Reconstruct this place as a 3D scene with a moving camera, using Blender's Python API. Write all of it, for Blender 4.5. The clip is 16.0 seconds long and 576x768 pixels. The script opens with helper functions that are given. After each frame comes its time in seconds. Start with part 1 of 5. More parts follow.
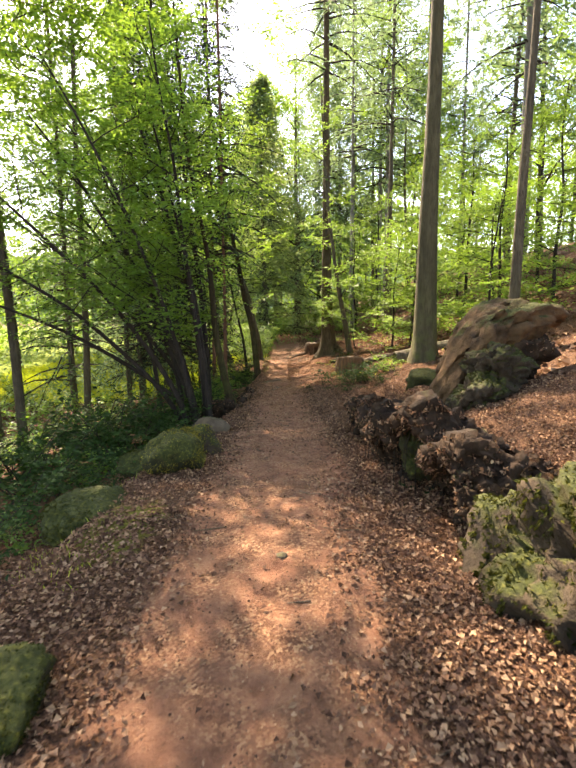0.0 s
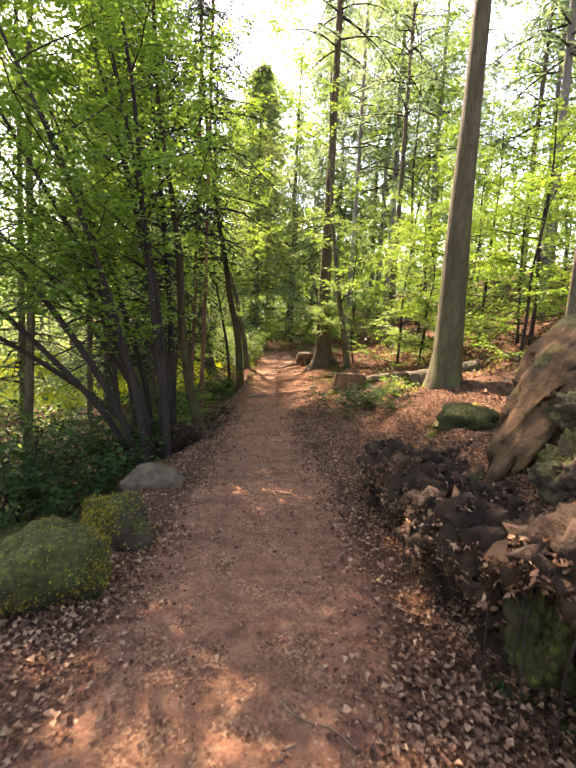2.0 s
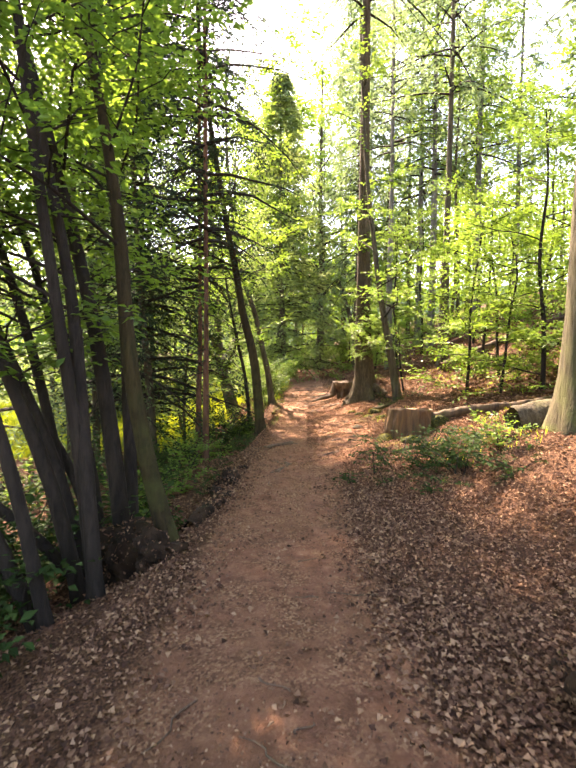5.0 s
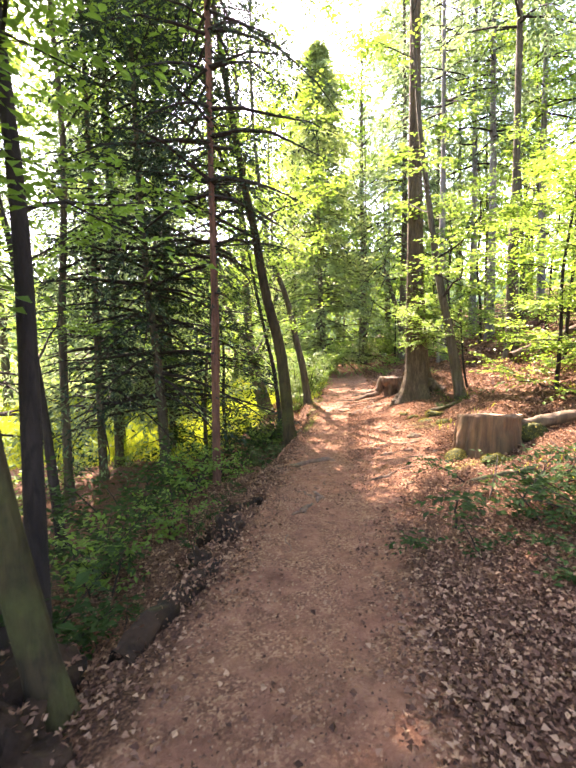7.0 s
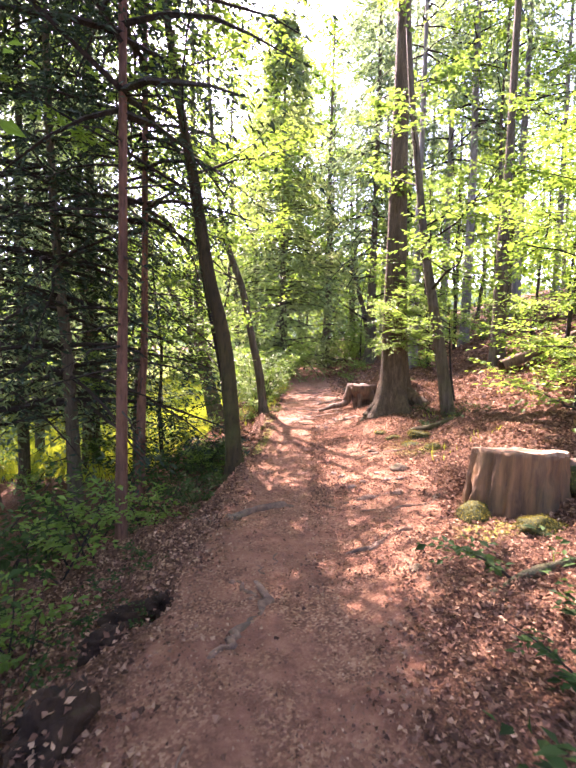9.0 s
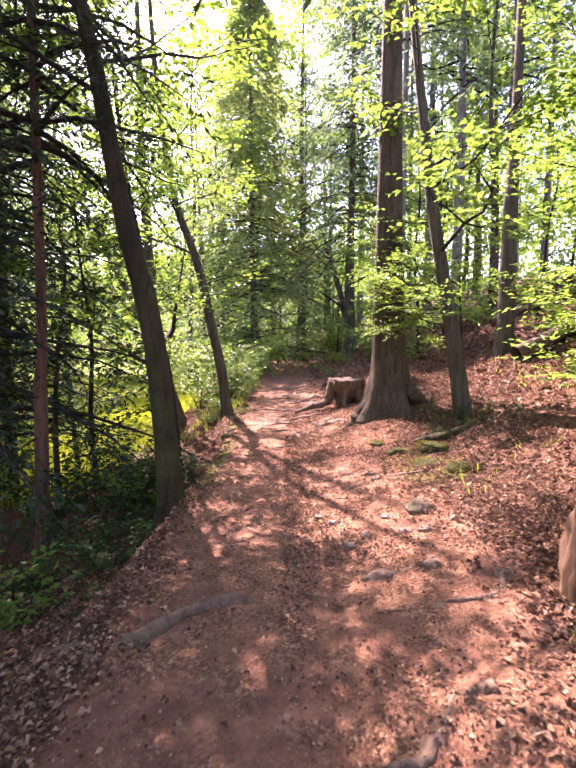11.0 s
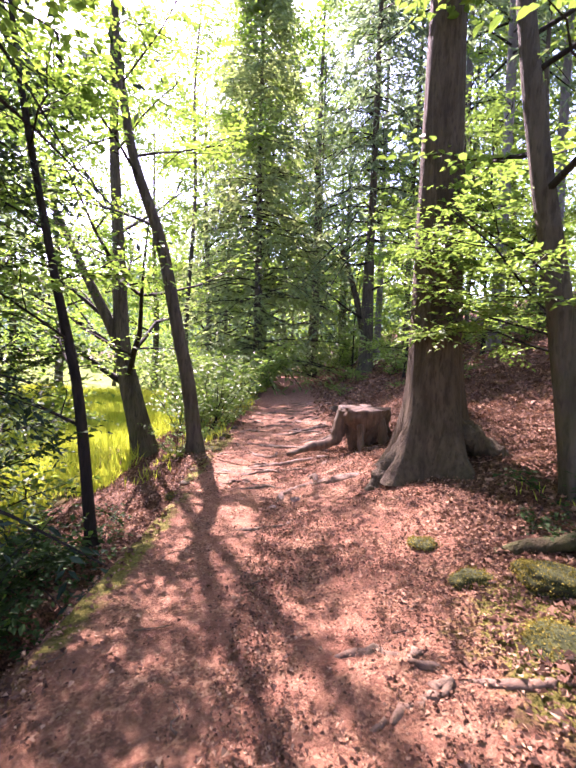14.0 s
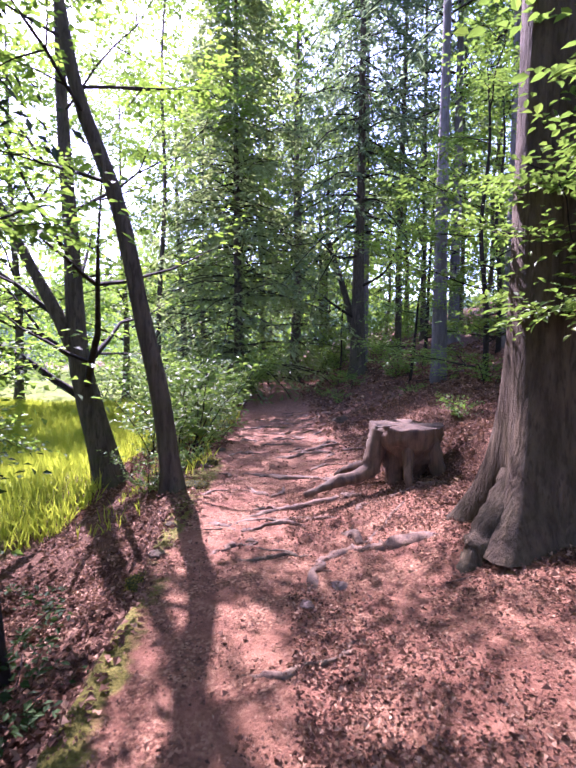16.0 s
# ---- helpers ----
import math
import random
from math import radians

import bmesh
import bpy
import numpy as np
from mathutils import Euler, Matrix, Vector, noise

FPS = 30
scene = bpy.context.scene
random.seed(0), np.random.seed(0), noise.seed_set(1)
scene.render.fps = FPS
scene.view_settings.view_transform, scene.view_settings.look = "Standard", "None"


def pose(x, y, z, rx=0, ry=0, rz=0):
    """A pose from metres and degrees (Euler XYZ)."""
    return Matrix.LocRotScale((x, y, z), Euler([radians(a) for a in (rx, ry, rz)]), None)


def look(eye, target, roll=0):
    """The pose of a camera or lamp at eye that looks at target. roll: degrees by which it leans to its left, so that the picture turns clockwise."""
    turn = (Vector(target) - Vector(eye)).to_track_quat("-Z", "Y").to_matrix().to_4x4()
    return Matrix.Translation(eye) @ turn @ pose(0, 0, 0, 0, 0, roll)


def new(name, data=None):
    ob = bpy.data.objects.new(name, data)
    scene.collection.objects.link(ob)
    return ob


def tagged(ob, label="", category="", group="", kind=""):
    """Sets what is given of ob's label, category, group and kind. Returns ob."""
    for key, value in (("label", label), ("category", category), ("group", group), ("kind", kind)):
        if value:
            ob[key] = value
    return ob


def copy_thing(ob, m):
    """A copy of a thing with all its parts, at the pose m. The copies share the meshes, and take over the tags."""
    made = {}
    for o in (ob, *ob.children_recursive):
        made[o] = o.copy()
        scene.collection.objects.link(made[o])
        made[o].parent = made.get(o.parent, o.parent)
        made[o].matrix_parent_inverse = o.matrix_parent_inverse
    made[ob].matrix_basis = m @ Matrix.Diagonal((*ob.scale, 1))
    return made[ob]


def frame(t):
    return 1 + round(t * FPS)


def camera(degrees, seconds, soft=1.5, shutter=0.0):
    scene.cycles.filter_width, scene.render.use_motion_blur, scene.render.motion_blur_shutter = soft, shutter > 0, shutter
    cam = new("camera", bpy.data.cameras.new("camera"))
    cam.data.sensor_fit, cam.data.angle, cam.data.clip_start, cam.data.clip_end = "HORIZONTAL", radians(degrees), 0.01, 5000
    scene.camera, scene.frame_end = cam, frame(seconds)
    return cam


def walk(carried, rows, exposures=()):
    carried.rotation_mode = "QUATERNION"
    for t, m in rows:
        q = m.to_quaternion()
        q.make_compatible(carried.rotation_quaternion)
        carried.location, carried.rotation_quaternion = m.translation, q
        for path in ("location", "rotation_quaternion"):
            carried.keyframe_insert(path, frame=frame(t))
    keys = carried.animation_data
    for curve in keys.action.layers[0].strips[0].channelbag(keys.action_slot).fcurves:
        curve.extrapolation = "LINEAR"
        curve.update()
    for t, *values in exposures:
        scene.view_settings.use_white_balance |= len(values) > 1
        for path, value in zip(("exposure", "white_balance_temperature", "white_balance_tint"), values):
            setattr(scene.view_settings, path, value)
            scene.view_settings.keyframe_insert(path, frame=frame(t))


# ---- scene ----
cam = camera(60.8, 16, 2.2, 0.2)
METRES, EYE, TILT, LEAN, TURN = 17.5, 1.55, 0.0, 0.0, 0.0
ROWS = [
    (0.0, 0.0, 0.0, 0.0, -0.1, -8.28, 0.65),
    (0.5, 0.0007, 0.0341, -0.0004, -0.22, -8.68, -1.0),
    (1.0, 0.0015, 0.0686, -0.0014, -1.25, -8.85, -0.59),
    (1.5, 0.0028, 0.1022, -0.0008, -1.28, -8.5, -1.51),
    (2.0, 0.0005, 0.1354, -0.002, -1.06, -7.58, -2.64),
    (2.5, 0.0016, 0.1691, -0.0051, 0.8, -6.76, -2.33),
    (3.0, 0.0, 0.2038, -0.0083, 2.89, -6.36, -1.71),
    (3.5, 0.0036, 0.242, -0.0115, 2.4, -6.14, 0.49),
    (6.0, -0.0, 0.3961, -0.0166, 3.39, -3.31, -1.3),
    (6.5, -0.0018, 0.4307, -0.0189, 7.54, -4.2, -0.09),
    (7.0, 0.0051, 0.464, -0.0222, 7.35, -4.65, 1.05),
    (7.5, 0.0064, 0.4965, -0.0238, 6.85, -4.95, -3.13),
    (8.0, 0.0056, 0.529, -0.0231, 3.78, -4.65, -2.93),
    (8.5, 0.0031, 0.5583, -0.0253, 3.84, -4.46, -1.38),
    (9.0, -0.0001, 0.5904, -0.0261, 2.9, -4.51, -1.11),
    (9.5, 0.001, 0.6235, -0.0287, 2.04, -4.36, -0.95),
    (10.0, 0.0013, 0.6548, -0.0315, 0.59, -4.75, -1.19),
    (12.5, 0.0105, 0.8051, -0.0356, 0.05, -5.2, 0.41),
    (13.0, 0.016, 0.8322, -0.0354, 0.36, -5.04, -2.93),
    (13.5, 0.0175, 0.8581, -0.0361, 0.56, -4.44, -2.17),
    (14.0, 0.0188, 0.8854, -0.0384, 1.65, -3.48, -1.88),
    (14.5, 0.0136, 0.9115, -0.0404, 3.18, -3.06, -1.29),
    (15.0, 0.0075, 0.9398, -0.0416, 2.88, -3.05, -0.19),
    (15.5, 0.002, 0.9663, -0.0416, 2.01, -3.03, -0.48),
    (16.0, -0.0044, 0.9932, -0.0423, -1.21, -2.8, -0.44),
]
walk(cam, [(t, pose(0, 0, EYE, TILT, LEAN, TURN) @ pose(METRES * x, METRES * y, METRES * z, 90 + pitch, roll, yaw)) for t, x, y, z, yaw, pitch, roll in ROWS],
     exposures=[(0.0, 2.86, 8100, 17), (3.5, 3.35, 8000, 35), (6.0, 3.48, 8200, 23), (7.0, 3.85, 7300, 33), (8.7, 3.75, 6700, 47), (10.0, 3.45, 6600, 53), (13.5, 3.22, 6200, 53), (15.0, 3.03, 5800, 57), (16.0, 2.82, 5400, 58)])

# ---- light: a high sun ahead of the walker, a little to the left ----
SUN_EL, SUN_AZ = 47.0, 27.0
world = bpy.data.worlds.new("world")
scene.world = world
world.use_nodes = True
sky = world.node_tree.nodes.new("ShaderNodeTexSky")
sky.sky_type, sky.sun_disc = "NISHITA", False
sky.sun_elevation, sky.sun_rotation = radians(SUN_EL), radians(-SUN_AZ)
world.node_tree.nodes["Background"].inputs["Strength"].default_value = 0.13
world.node_tree.links.new(sky.outputs[0], world.node_tree.nodes["Background"].inputs["Color"])
to_sun = Vector((-math.sin(radians(SUN_AZ)) * math.cos(radians(SUN_EL)), math.cos(radians(SUN_AZ)) * math.cos(radians(SUN_EL)), math.sin(radians(SUN_EL))))
sun = new("sun", bpy.data.lights.new("sun", "SUN"))
sun.data.energy, sun.data.angle, sun.data.color = 4.3, radians(0.55), (1.0, 0.93, 0.82)
sun.matrix_world = look((0, 0, 60), Vector((0, 0, 60)) - to_sun)

rng = np.random.default_rng(7)


# ---- materials ----
def nodes_of(name):
    m = bpy.data.materials.new(name)
    m.use_nodes = True
    t = m.node_tree
    return m, t, t.nodes["Principled BSDF"], t.nodes["Material Output"]


def nd(t, kind, **values):
    n = t.nodes.new(kind)
    for key, v in values.items():
        n.inputs[key.replace("_", " ")].default_value = v
    return n


def ramp(t, fac, stops):
    n = t.nodes.new("ShaderNodeValToRGB")
    while len(n.color_ramp.elements) < len(stops):
        n.color_ramp.elements.new(0.5)
    for e, (p, c) in zip(n.color_ramp.elements, stops):
        e.position, e.color = p, (*c, 1)
    t.links.new(fac, n.inputs[0])
    return n.outputs[0]


def noise_at(t, scale, detail=6.0, rough=0.6, stretch=(1, 1, 1)):
    co = t.nodes.new("ShaderNodeTexCoord")
    mp = t.nodes.new("ShaderNodeMapping")
    mp.inputs["Scale"].default_value = stretch
    n = nd(t, "ShaderNodeTexNoise", Scale=scale, Detail=detail, Roughness=rough)
    t.links.new(co.outputs["Object"], mp.inputs[0])
    t.links.new(mp.outputs[0], n.inputs["Vector"])
    return n.outputs["Fac"]


def mix(t, fac, a, b):
    n = t.nodes.new("ShaderNodeMix")
    n.data_type = "RGBA"
    for src, dst in ((fac, 0), (a, 6), (b, 7)):
        if isinstance(src, (float, int)):
            n.inputs[dst].default_value = src
        elif isinstance(src, tuple):
            n.inputs[dst].default_value = (*src, 1)
        else:
            t.links.new(src, n.inputs[dst])
    return n.outputs[2]


def maths(t, op, a, b=0.0, clamp=False):
    n = t.nodes.new("ShaderNodeMath")
    n.operation, n.use_clamp = op, clamp
    for i, s in enumerate((a, b)):
        if isinstance(s, (float, int)):
            n.inputs[i].default_value = s
        else:
            t.links.new(s, n.inputs[i])
    return n.outputs[0]


def bump(t, height, bsdf, strength, distance):
    n = nd(t, "ShaderNodeBump", Strength=strength, Distance=distance)
    t.links.new(height, n.inputs["Height"])
    t.links.new(n.outputs[0], bsdf.inputs["Normal"])


def leaf_mat(name, stops, glow, share=0.45, rough=0.5, gloss=0.3):
    """Leaves: a dull glossy face, and light let through."""
    m, t, b, out = nodes_of(name)
    rnd = t.nodes.new("ShaderNodeNewGeometry").outputs["Random Per Island"]
    col = ramp(t, rnd, stops)
    b.inputs["Roughness"].default_value = rough
    b.inputs["Specular IOR Level"].default_value = gloss
    t.links.new(col, b.inputs["Base Color"])
    tr = t.nodes.new("ShaderNodeBsdfTranslucent")
    t.links.new(mix(t, 0.7, col, glow), tr.inputs[0])
    ms = t.nodes.new("ShaderNodeMixShader")
    ms.inputs[0].default_value = share
    t.links.new(b.outputs[0], ms.inputs[1])
    t.links.new(tr.outputs[0], ms.inputs[2])
    t.links.new(ms.outputs[0], out.inputs[0])
    return m


def bark_mat(name, dark, light, moss=0.0, rough_scale=9.0, red=None, red_from=3.0):
    m, t, b, out = nodes_of(name)
    plates = noise_at(t, rough_scale, 8, 0.65, (1, 1, 0.16))
    blot = noise_at(t, 1.3, 4, 0.6)
    col = ramp(t, plates, [(0.32, dark), (0.68, light)])
    ridge = noise_at(t, rough_scale * 3.2, 5, 0.6, (1, 1, 0.22))
    col = mix(t, maths(t, "MULTIPLY", ramp_fac(t, ridge, 0.5, 0.36), 0.75), col, dark)
    col = mix(t, maths(t, "MULTIPLY", blot, 0.5), col, tuple(c * 0.55 for c in light))
    if moss:
        sep = t.nodes.new("ShaderNodeSeparateXYZ")
        co = t.nodes.new("ShaderNodeTexCoord")
        t.links.new(co.outputs["Object"], sep.inputs[0])
        low = maths(t, "SUBTRACT", 1.0, maths(t, "MULTIPLY", sep.outputs[2], 0.45), True)
        amount = maths(t, "MULTIPLY", maths(t, "MULTIPLY", low, moss), ramp_fac(t, noise_at(t, 3.2, 5), 0.42, 0.62))
        col = mix(t, amount, col, (0.07, 0.085, 0.018))
    t.links.new(col, b.inputs["Base Color"])
    b.inputs["Roughness"].default_value = 0.9
    b.inputs["Specular IOR Level"].default_value = 0.2
    bump(t, maths(t, "ADD", plates, maths(t, "MULTIPLY", ridge, 0.5)), b, 1.0, 0.04)
    return m


def ramp_fac(t, fac, lo, hi):
    n = nd(t, "ShaderNodeMapRange")
    n.inputs["From Min"].default_value, n.inputs["From Max"].default_value = lo, hi
    t.links.new(fac, n.inputs["Value"])
    return n.outputs[0]


def ground_mat():
    m, t, b, out = nodes_of("forest_soil")
    att = {}
    for key in ("path", "grass", "moss"):
        a = t.nodes.new("ShaderNodeAttribute")
        a.attribute_name = key
        att[key] = a.outputs["Fac"]
    fine, mid, big = noise_at(t, 55, 6, 0.7), noise_at(t, 7, 5), noise_at(t, 0.9, 4)
    dirt = ramp(t, mid, [(0.3, (0.125, 0.054, 0.030)), (0.5, (0.21, 0.096, 0.053)), (0.72, (0.30, 0.153, 0.085))])
    dirt = mix(t, maths(t, "MULTIPLY", ramp_fac(t, fine, 0.55, 0.75), 0.35), dirt, (0.40, 0.24, 0.15))
    dirt = mix(t, maths(t, "MULTIPLY", ramp_fac(t, big, 0.5, 0.7), 0.35), dirt, (0.18, 0.098, 0.045))
    grit = t.nodes.new("ShaderNodeTexVoronoi")
    grit.inputs["Scale"].default_value = 70
    gco = t.nodes.new("ShaderNodeTexCoord")
    t.links.new(gco.outputs["Object"], grit.inputs["Vector"])
    gcol = ramp(t, grit.outputs["Color"], [(0.25, (0.065, 0.03, 0.015)), (0.55, (0.22, 0.107, 0.052)), (0.85, (0.43, 0.27, 0.145))])
    dirt = mix(t, maths(t, "MULTIPLY", ramp_fac(t, noise_at(t, 3.1, 5), 0.4, 0.62), 0.55), dirt, gcol)
    duff = ramp(t, fine, [(0.35, (0.02, 0.011, 0.007)), (0.5, (0.09, 0.043, 0.022)), (0.7, (0.23, 0.122, 0.062))])
    edge = maths(t, "ADD", att["path"], maths(t, "MULTIPLY", maths(t, "SUBTRACT", mid, 0.5), 0.9))
    col = mix(t, ramp_fac(t, edge, 0.35, 0.65), duff, dirt)
    mossc = ramp(t, fine, [(0.3, (0.05, 0.055, 0.008)), (0.7, (0.20, 0.17, 0.03))])
    medge = maths(t, "ADD", att["moss"], maths(t, "MULTIPLY", maths(t, "SUBTRACT", mid, 0.5), 1.2))
    col = mix(t, ramp_fac(t, medge, 0.45, 0.7), col, mossc)
    grassc = ramp(t, mid, [(0.3, (0.09, 0.13, 0.015)), (0.7, (0.20, 0.25, 0.03))])
    col = mix(t, att["grass"], col, grassc)
    t.links.new(col, b.inputs["Base Color"])
    b.inputs["Roughness"].default_value = 0.95
    b.inputs["Specular IOR Level"].default_value = 0.15
    bump(t, maths(t, "ADD", fine, maths(t, "MULTIPLY", mid, 1.5)), b, 1.0, 0.03)
    return m


def rock_mat(name, dark, light, moss):
    """Stone with moss on what faces up."""
    m, t, b, out = nodes_of(name)
    n1, n2, n3 = noise_at(t, 5, 8, 0.65), noise_at(t, 30, 5), noise_at(t, 2.0, 4)
    col = ramp(t, n1, [(0.3, dark), (0.7, light)])
    geo = t.nodes.new("ShaderNodeNewGeometry")
    sep = t.nodes.new("ShaderNodeSeparateXYZ")
    t.links.new(geo.outputs["Normal"], sep.inputs[0])
    up = maths(t, "ADD", sep.outputs[2], maths(t, "MULTIPLY", maths(t, "SUBTRACT", n3, 0.5), 2.2))
    mossc = ramp(t, n2, [(0.3, (0.012, 0.016, 0.004)), (0.55, (0.036, 0.042, 0.008)), (0.75, (0.10, 0.09, 0.016))])
    col = mix(t, maths(t, "MULTIPLY", ramp_fac(t, up, 0.75 - moss, 1.15 - moss), 0.95), col, mossc)
    t.links.new(col, b.inputs["Base Color"])
    b.inputs["Roughness"].default_value = 0.92
    b.inputs["Specular IOR Level"].default_value = 0.2
    bump(t, maths(t, "ADD", n1, maths(t, "MULTIPLY", n2, 0.6)), b, 0.9, 0.03)
    return m


def wood_mat(name, dark, light, stretch=(1, 1, 0.12), scale=14):
    m, t, b, out = nodes_of(name)
    n1, n2 = noise_at(t, scale, 7, 0.65, stretch), noise_at(t, 2.5, 4)
    col = ramp(t, n1, [(0.3, dark), (0.7, light)])
    col = mix(t, maths(t, "MULTIPLY", ramp_fac(t, n2, 0.5, 0.7), 0.6), col, (0.05, 0.045, 0.015))
    t.links.new(col, b.inputs["Base Color"])
    b.inputs["Roughness"].default_value = 0.9
    bump(t, n1, b, 0.8, 0.02)
    return m


M_GROUND = ground_mat()
M_BEECH = leaf_mat("beech_leaf", [(0.0, (0.052, 0.115, 0.016)), (0.5, (0.086, 0.178, 0.021)), (1.0, (0.138, 0.218, 0.023))], (0.27, 0.42, 0.04), 0.48)
M_BRIGHT = leaf_mat("maple_leaf", [(0.0, (0.06, 0.13, 0.018)), (0.6, (0.10, 0.18, 0.022)), (1.0, (0.17, 0.22, 0.025))], (0.21, 0.34, 0.045), 0.42)
M_DEEP = leaf_mat("hazel_leaf", [(0.0, (0.033, 0.083, 0.017)), (0.6, (0.060, 0.135, 0.022)), (1.0, (0.112, 0.195, 0.027))], (0.27, 0.44, 0.045), 0.5)
# Darker copy of the leaf greens; deep understorey shade is painted into it.
M_SHADE = leaf_mat("shade_darkened_leaf", [(0.0, (0.009, 0.020, 0.006)), (0.6, (0.019, 0.043, 0.010)), (1.0, (0.041, 0.075, 0.019))], (0.08, 0.15, 0.025), 0.22, 0.7, 0.08)
M_NEEDLE = leaf_mat("spruce_needle", [(0.0, (0.045, 0.083, 0.039)), (0.6, (0.090, 0.150, 0.068)), (1.0, (0.150, 0.225, 0.090))], (0.24, 0.33, 0.14), 0.48, 0.6, 0.15)
# Darker copy of M_NEEDLE; shade left of the path is painted in.
M_NEEDLE_SHADED = leaf_mat("shaded_needle", [(0.0, (0.014, 0.025, 0.015)), (0.6, (0.028, 0.048, 0.028)), (1.0, (0.049, 0.077, 0.042))], (0.05, 0.09, 0.04), 0.15, 0.7, 0.08)
M_YEW = leaf_mat("yew_needle", [(0.0, (0.053, 0.090, 0.036)), (0.6, (0.105, 0.165, 0.060)), (1.0, (0.195, 0.255, 0.083))], (0.38, 0.47, 0.14), 0.52)
M_GRASS = leaf_mat("grass_blade", [(0.0, (0.13, 0.19, 0.02)), (0.6, (0.22, 0.28, 0.025)), (1.0, (0.32, 0.33, 0.035))], (0.6, 0.68, 0.045), 0.48)
M_LITTER = leaf_mat("dead_leaf", [(0.0, (0.03, 0.015, 0.009)), (0.35, (0.11, 0.055, 0.032)), (0.75, (0.22, 0.124, 0.07)), (1.0, (0.37, 0.235, 0.135))], (0.3, 0.16, 0.09), 0.12, 0.85, 0.15)
M_BARK = bark_mat("grey_bark", (0.024, 0.019, 0.012), (0.125, 0.10, 0.062), 0.4)
M_BARK_MOSS = bark_mat("mossy_bark", (0.009, 0.007, 0.003), (0.055, 0.038, 0.014), 0.6)
M_BARK_SPRUCE = bark_mat("spruce_bark", (0.026, 0.018, 0.010), (0.12, 0.086, 0.047), 0.12, 12.0)
M_BARK_OLIVE = bark_mat("olive_bark", (0.03, 0.025, 0.012), (0.095, 0.08, 0.041), 0.6, 7.0)
M_BARK_RED = bark_mat("red_pine_bark", (0.035, 0.018, 0.011), (0.19, 0.092, 0.055), 0.1)
M_BARK_PALE = bark_mat("pale_bark", (0.075, 0.066, 0.056), (0.20, 0.18, 0.155), 0.2, 6.0)
M_TWIG = bark_mat("twig_bark", (0.012, 0.009, 0.006), (0.04, 0.03, 0.021))
M_ROCK = rock_mat("mossy_stone", (0.012, 0.009, 0.006), (0.065, 0.045, 0.026), 0.4)
M_ROCK_BARE = rock_mat("bare_stone", (0.04, 0.028, 0.017), (0.135, 0.098, 0.06), 0.02)
M_PEBBLE = rock_mat("pale_pebble", (0.085, 0.055, 0.038), (0.27, 0.19, 0.14), -2.0)
M_ROCK_GREEN = rock_mat("green_stone", (0.012, 0.012, 0.005), (0.05, 0.045, 0.016), 0.9)
# Earth painted near black; shade of the hollow and root stools is put in.
M_EARTH_SHADED = rock_mat("earth_bank", (0.006, 0.0035, 0.0015), (0.045, 0.024, 0.011), -0.3)
M_BROWN_STONE = rock_mat("brown_stone", (0.012, 0.007, 0.003), (0.12, 0.066, 0.028), 0.05)
M_STUMP = wood_mat("stump_side", (0.016, 0.008, 0.003), (0.185, 0.092, 0.032), (1, 1, 0.08), 11)
M_CUT = wood_mat("sawn_wood", (0.12, 0.08, 0.042), (0.30, 0.21, 0.125), (1, 1, 1), 9)
M_ROT = wood_mat("weathered_wood", (0.026, 0.014, 0.007), (0.17, 0.10, 0.048))
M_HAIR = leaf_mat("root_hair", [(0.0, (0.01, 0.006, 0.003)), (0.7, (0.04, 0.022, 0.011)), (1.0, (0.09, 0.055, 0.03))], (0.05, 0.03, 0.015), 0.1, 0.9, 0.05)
M_ROOT = wood_mat("root_bark", (0.04, 0.021, 0.012), (0.20, 0.118, 0.062), (1, 1, 1), 16)


# ---- mesh helpers ----
def mesh_of(name, V, F, mat, smooth=True):
    V, F = np.asarray(V, np.float32), np.asarray(F, np.int32)
    me = bpy.data.meshes.new(name)
    me.vertices.add(len(V))
    me.vertices.foreach_set("co", V.ravel())
    k = F.shape[1]
    me.loops.add(F.size)
    me.loops.foreach_set("vertex_index", F.ravel())
    me.polygons.add(len(F))
    me.polygons.foreach_set("loop_start", np.arange(0, F.size, k, dtype=np.int32))
    me.polygons.foreach_set("use_smooth", np.full(len(F), smooth))
    me.materials.append(mat)
    me.update(calc_edges=True)
    return me


def part(name, me, parent, label=""):
    ob = new(name, me)
    ob.parent = parent
    return tagged(ob, label)


def thing(name, x, y, z, label, category, group="", kind=""):
    ob = new(name)
    ob.location = (x, y, z)
    return tagged(ob, label, category, group, kind)


def unit(a):
    return a / np.maximum(np.linalg.norm(a, axis=-1, keepdims=True), 1e-9)


def curve_through(pts, n):
    """n points on a smooth line through pts."""
    p = np.asarray(pts, float)
    p = np.vstack([2 * p[0] - p[1], p, 2 * p[-1] - p[-2]])
    u = np.linspace(0, len(p) - 3 - 1e-6, n)
    i, f = u.astype(int), (u % 1)[:, None]
    a, b, c, d = p[i], p[i + 1], p[i + 2], p[i + 3]
    return 0.5 * (2 * b + (c - a) * f + (2 * a - 5 * b + 4 * c - d) * f ** 2 + (3 * b - a - 3 * c + d) * f ** 3)


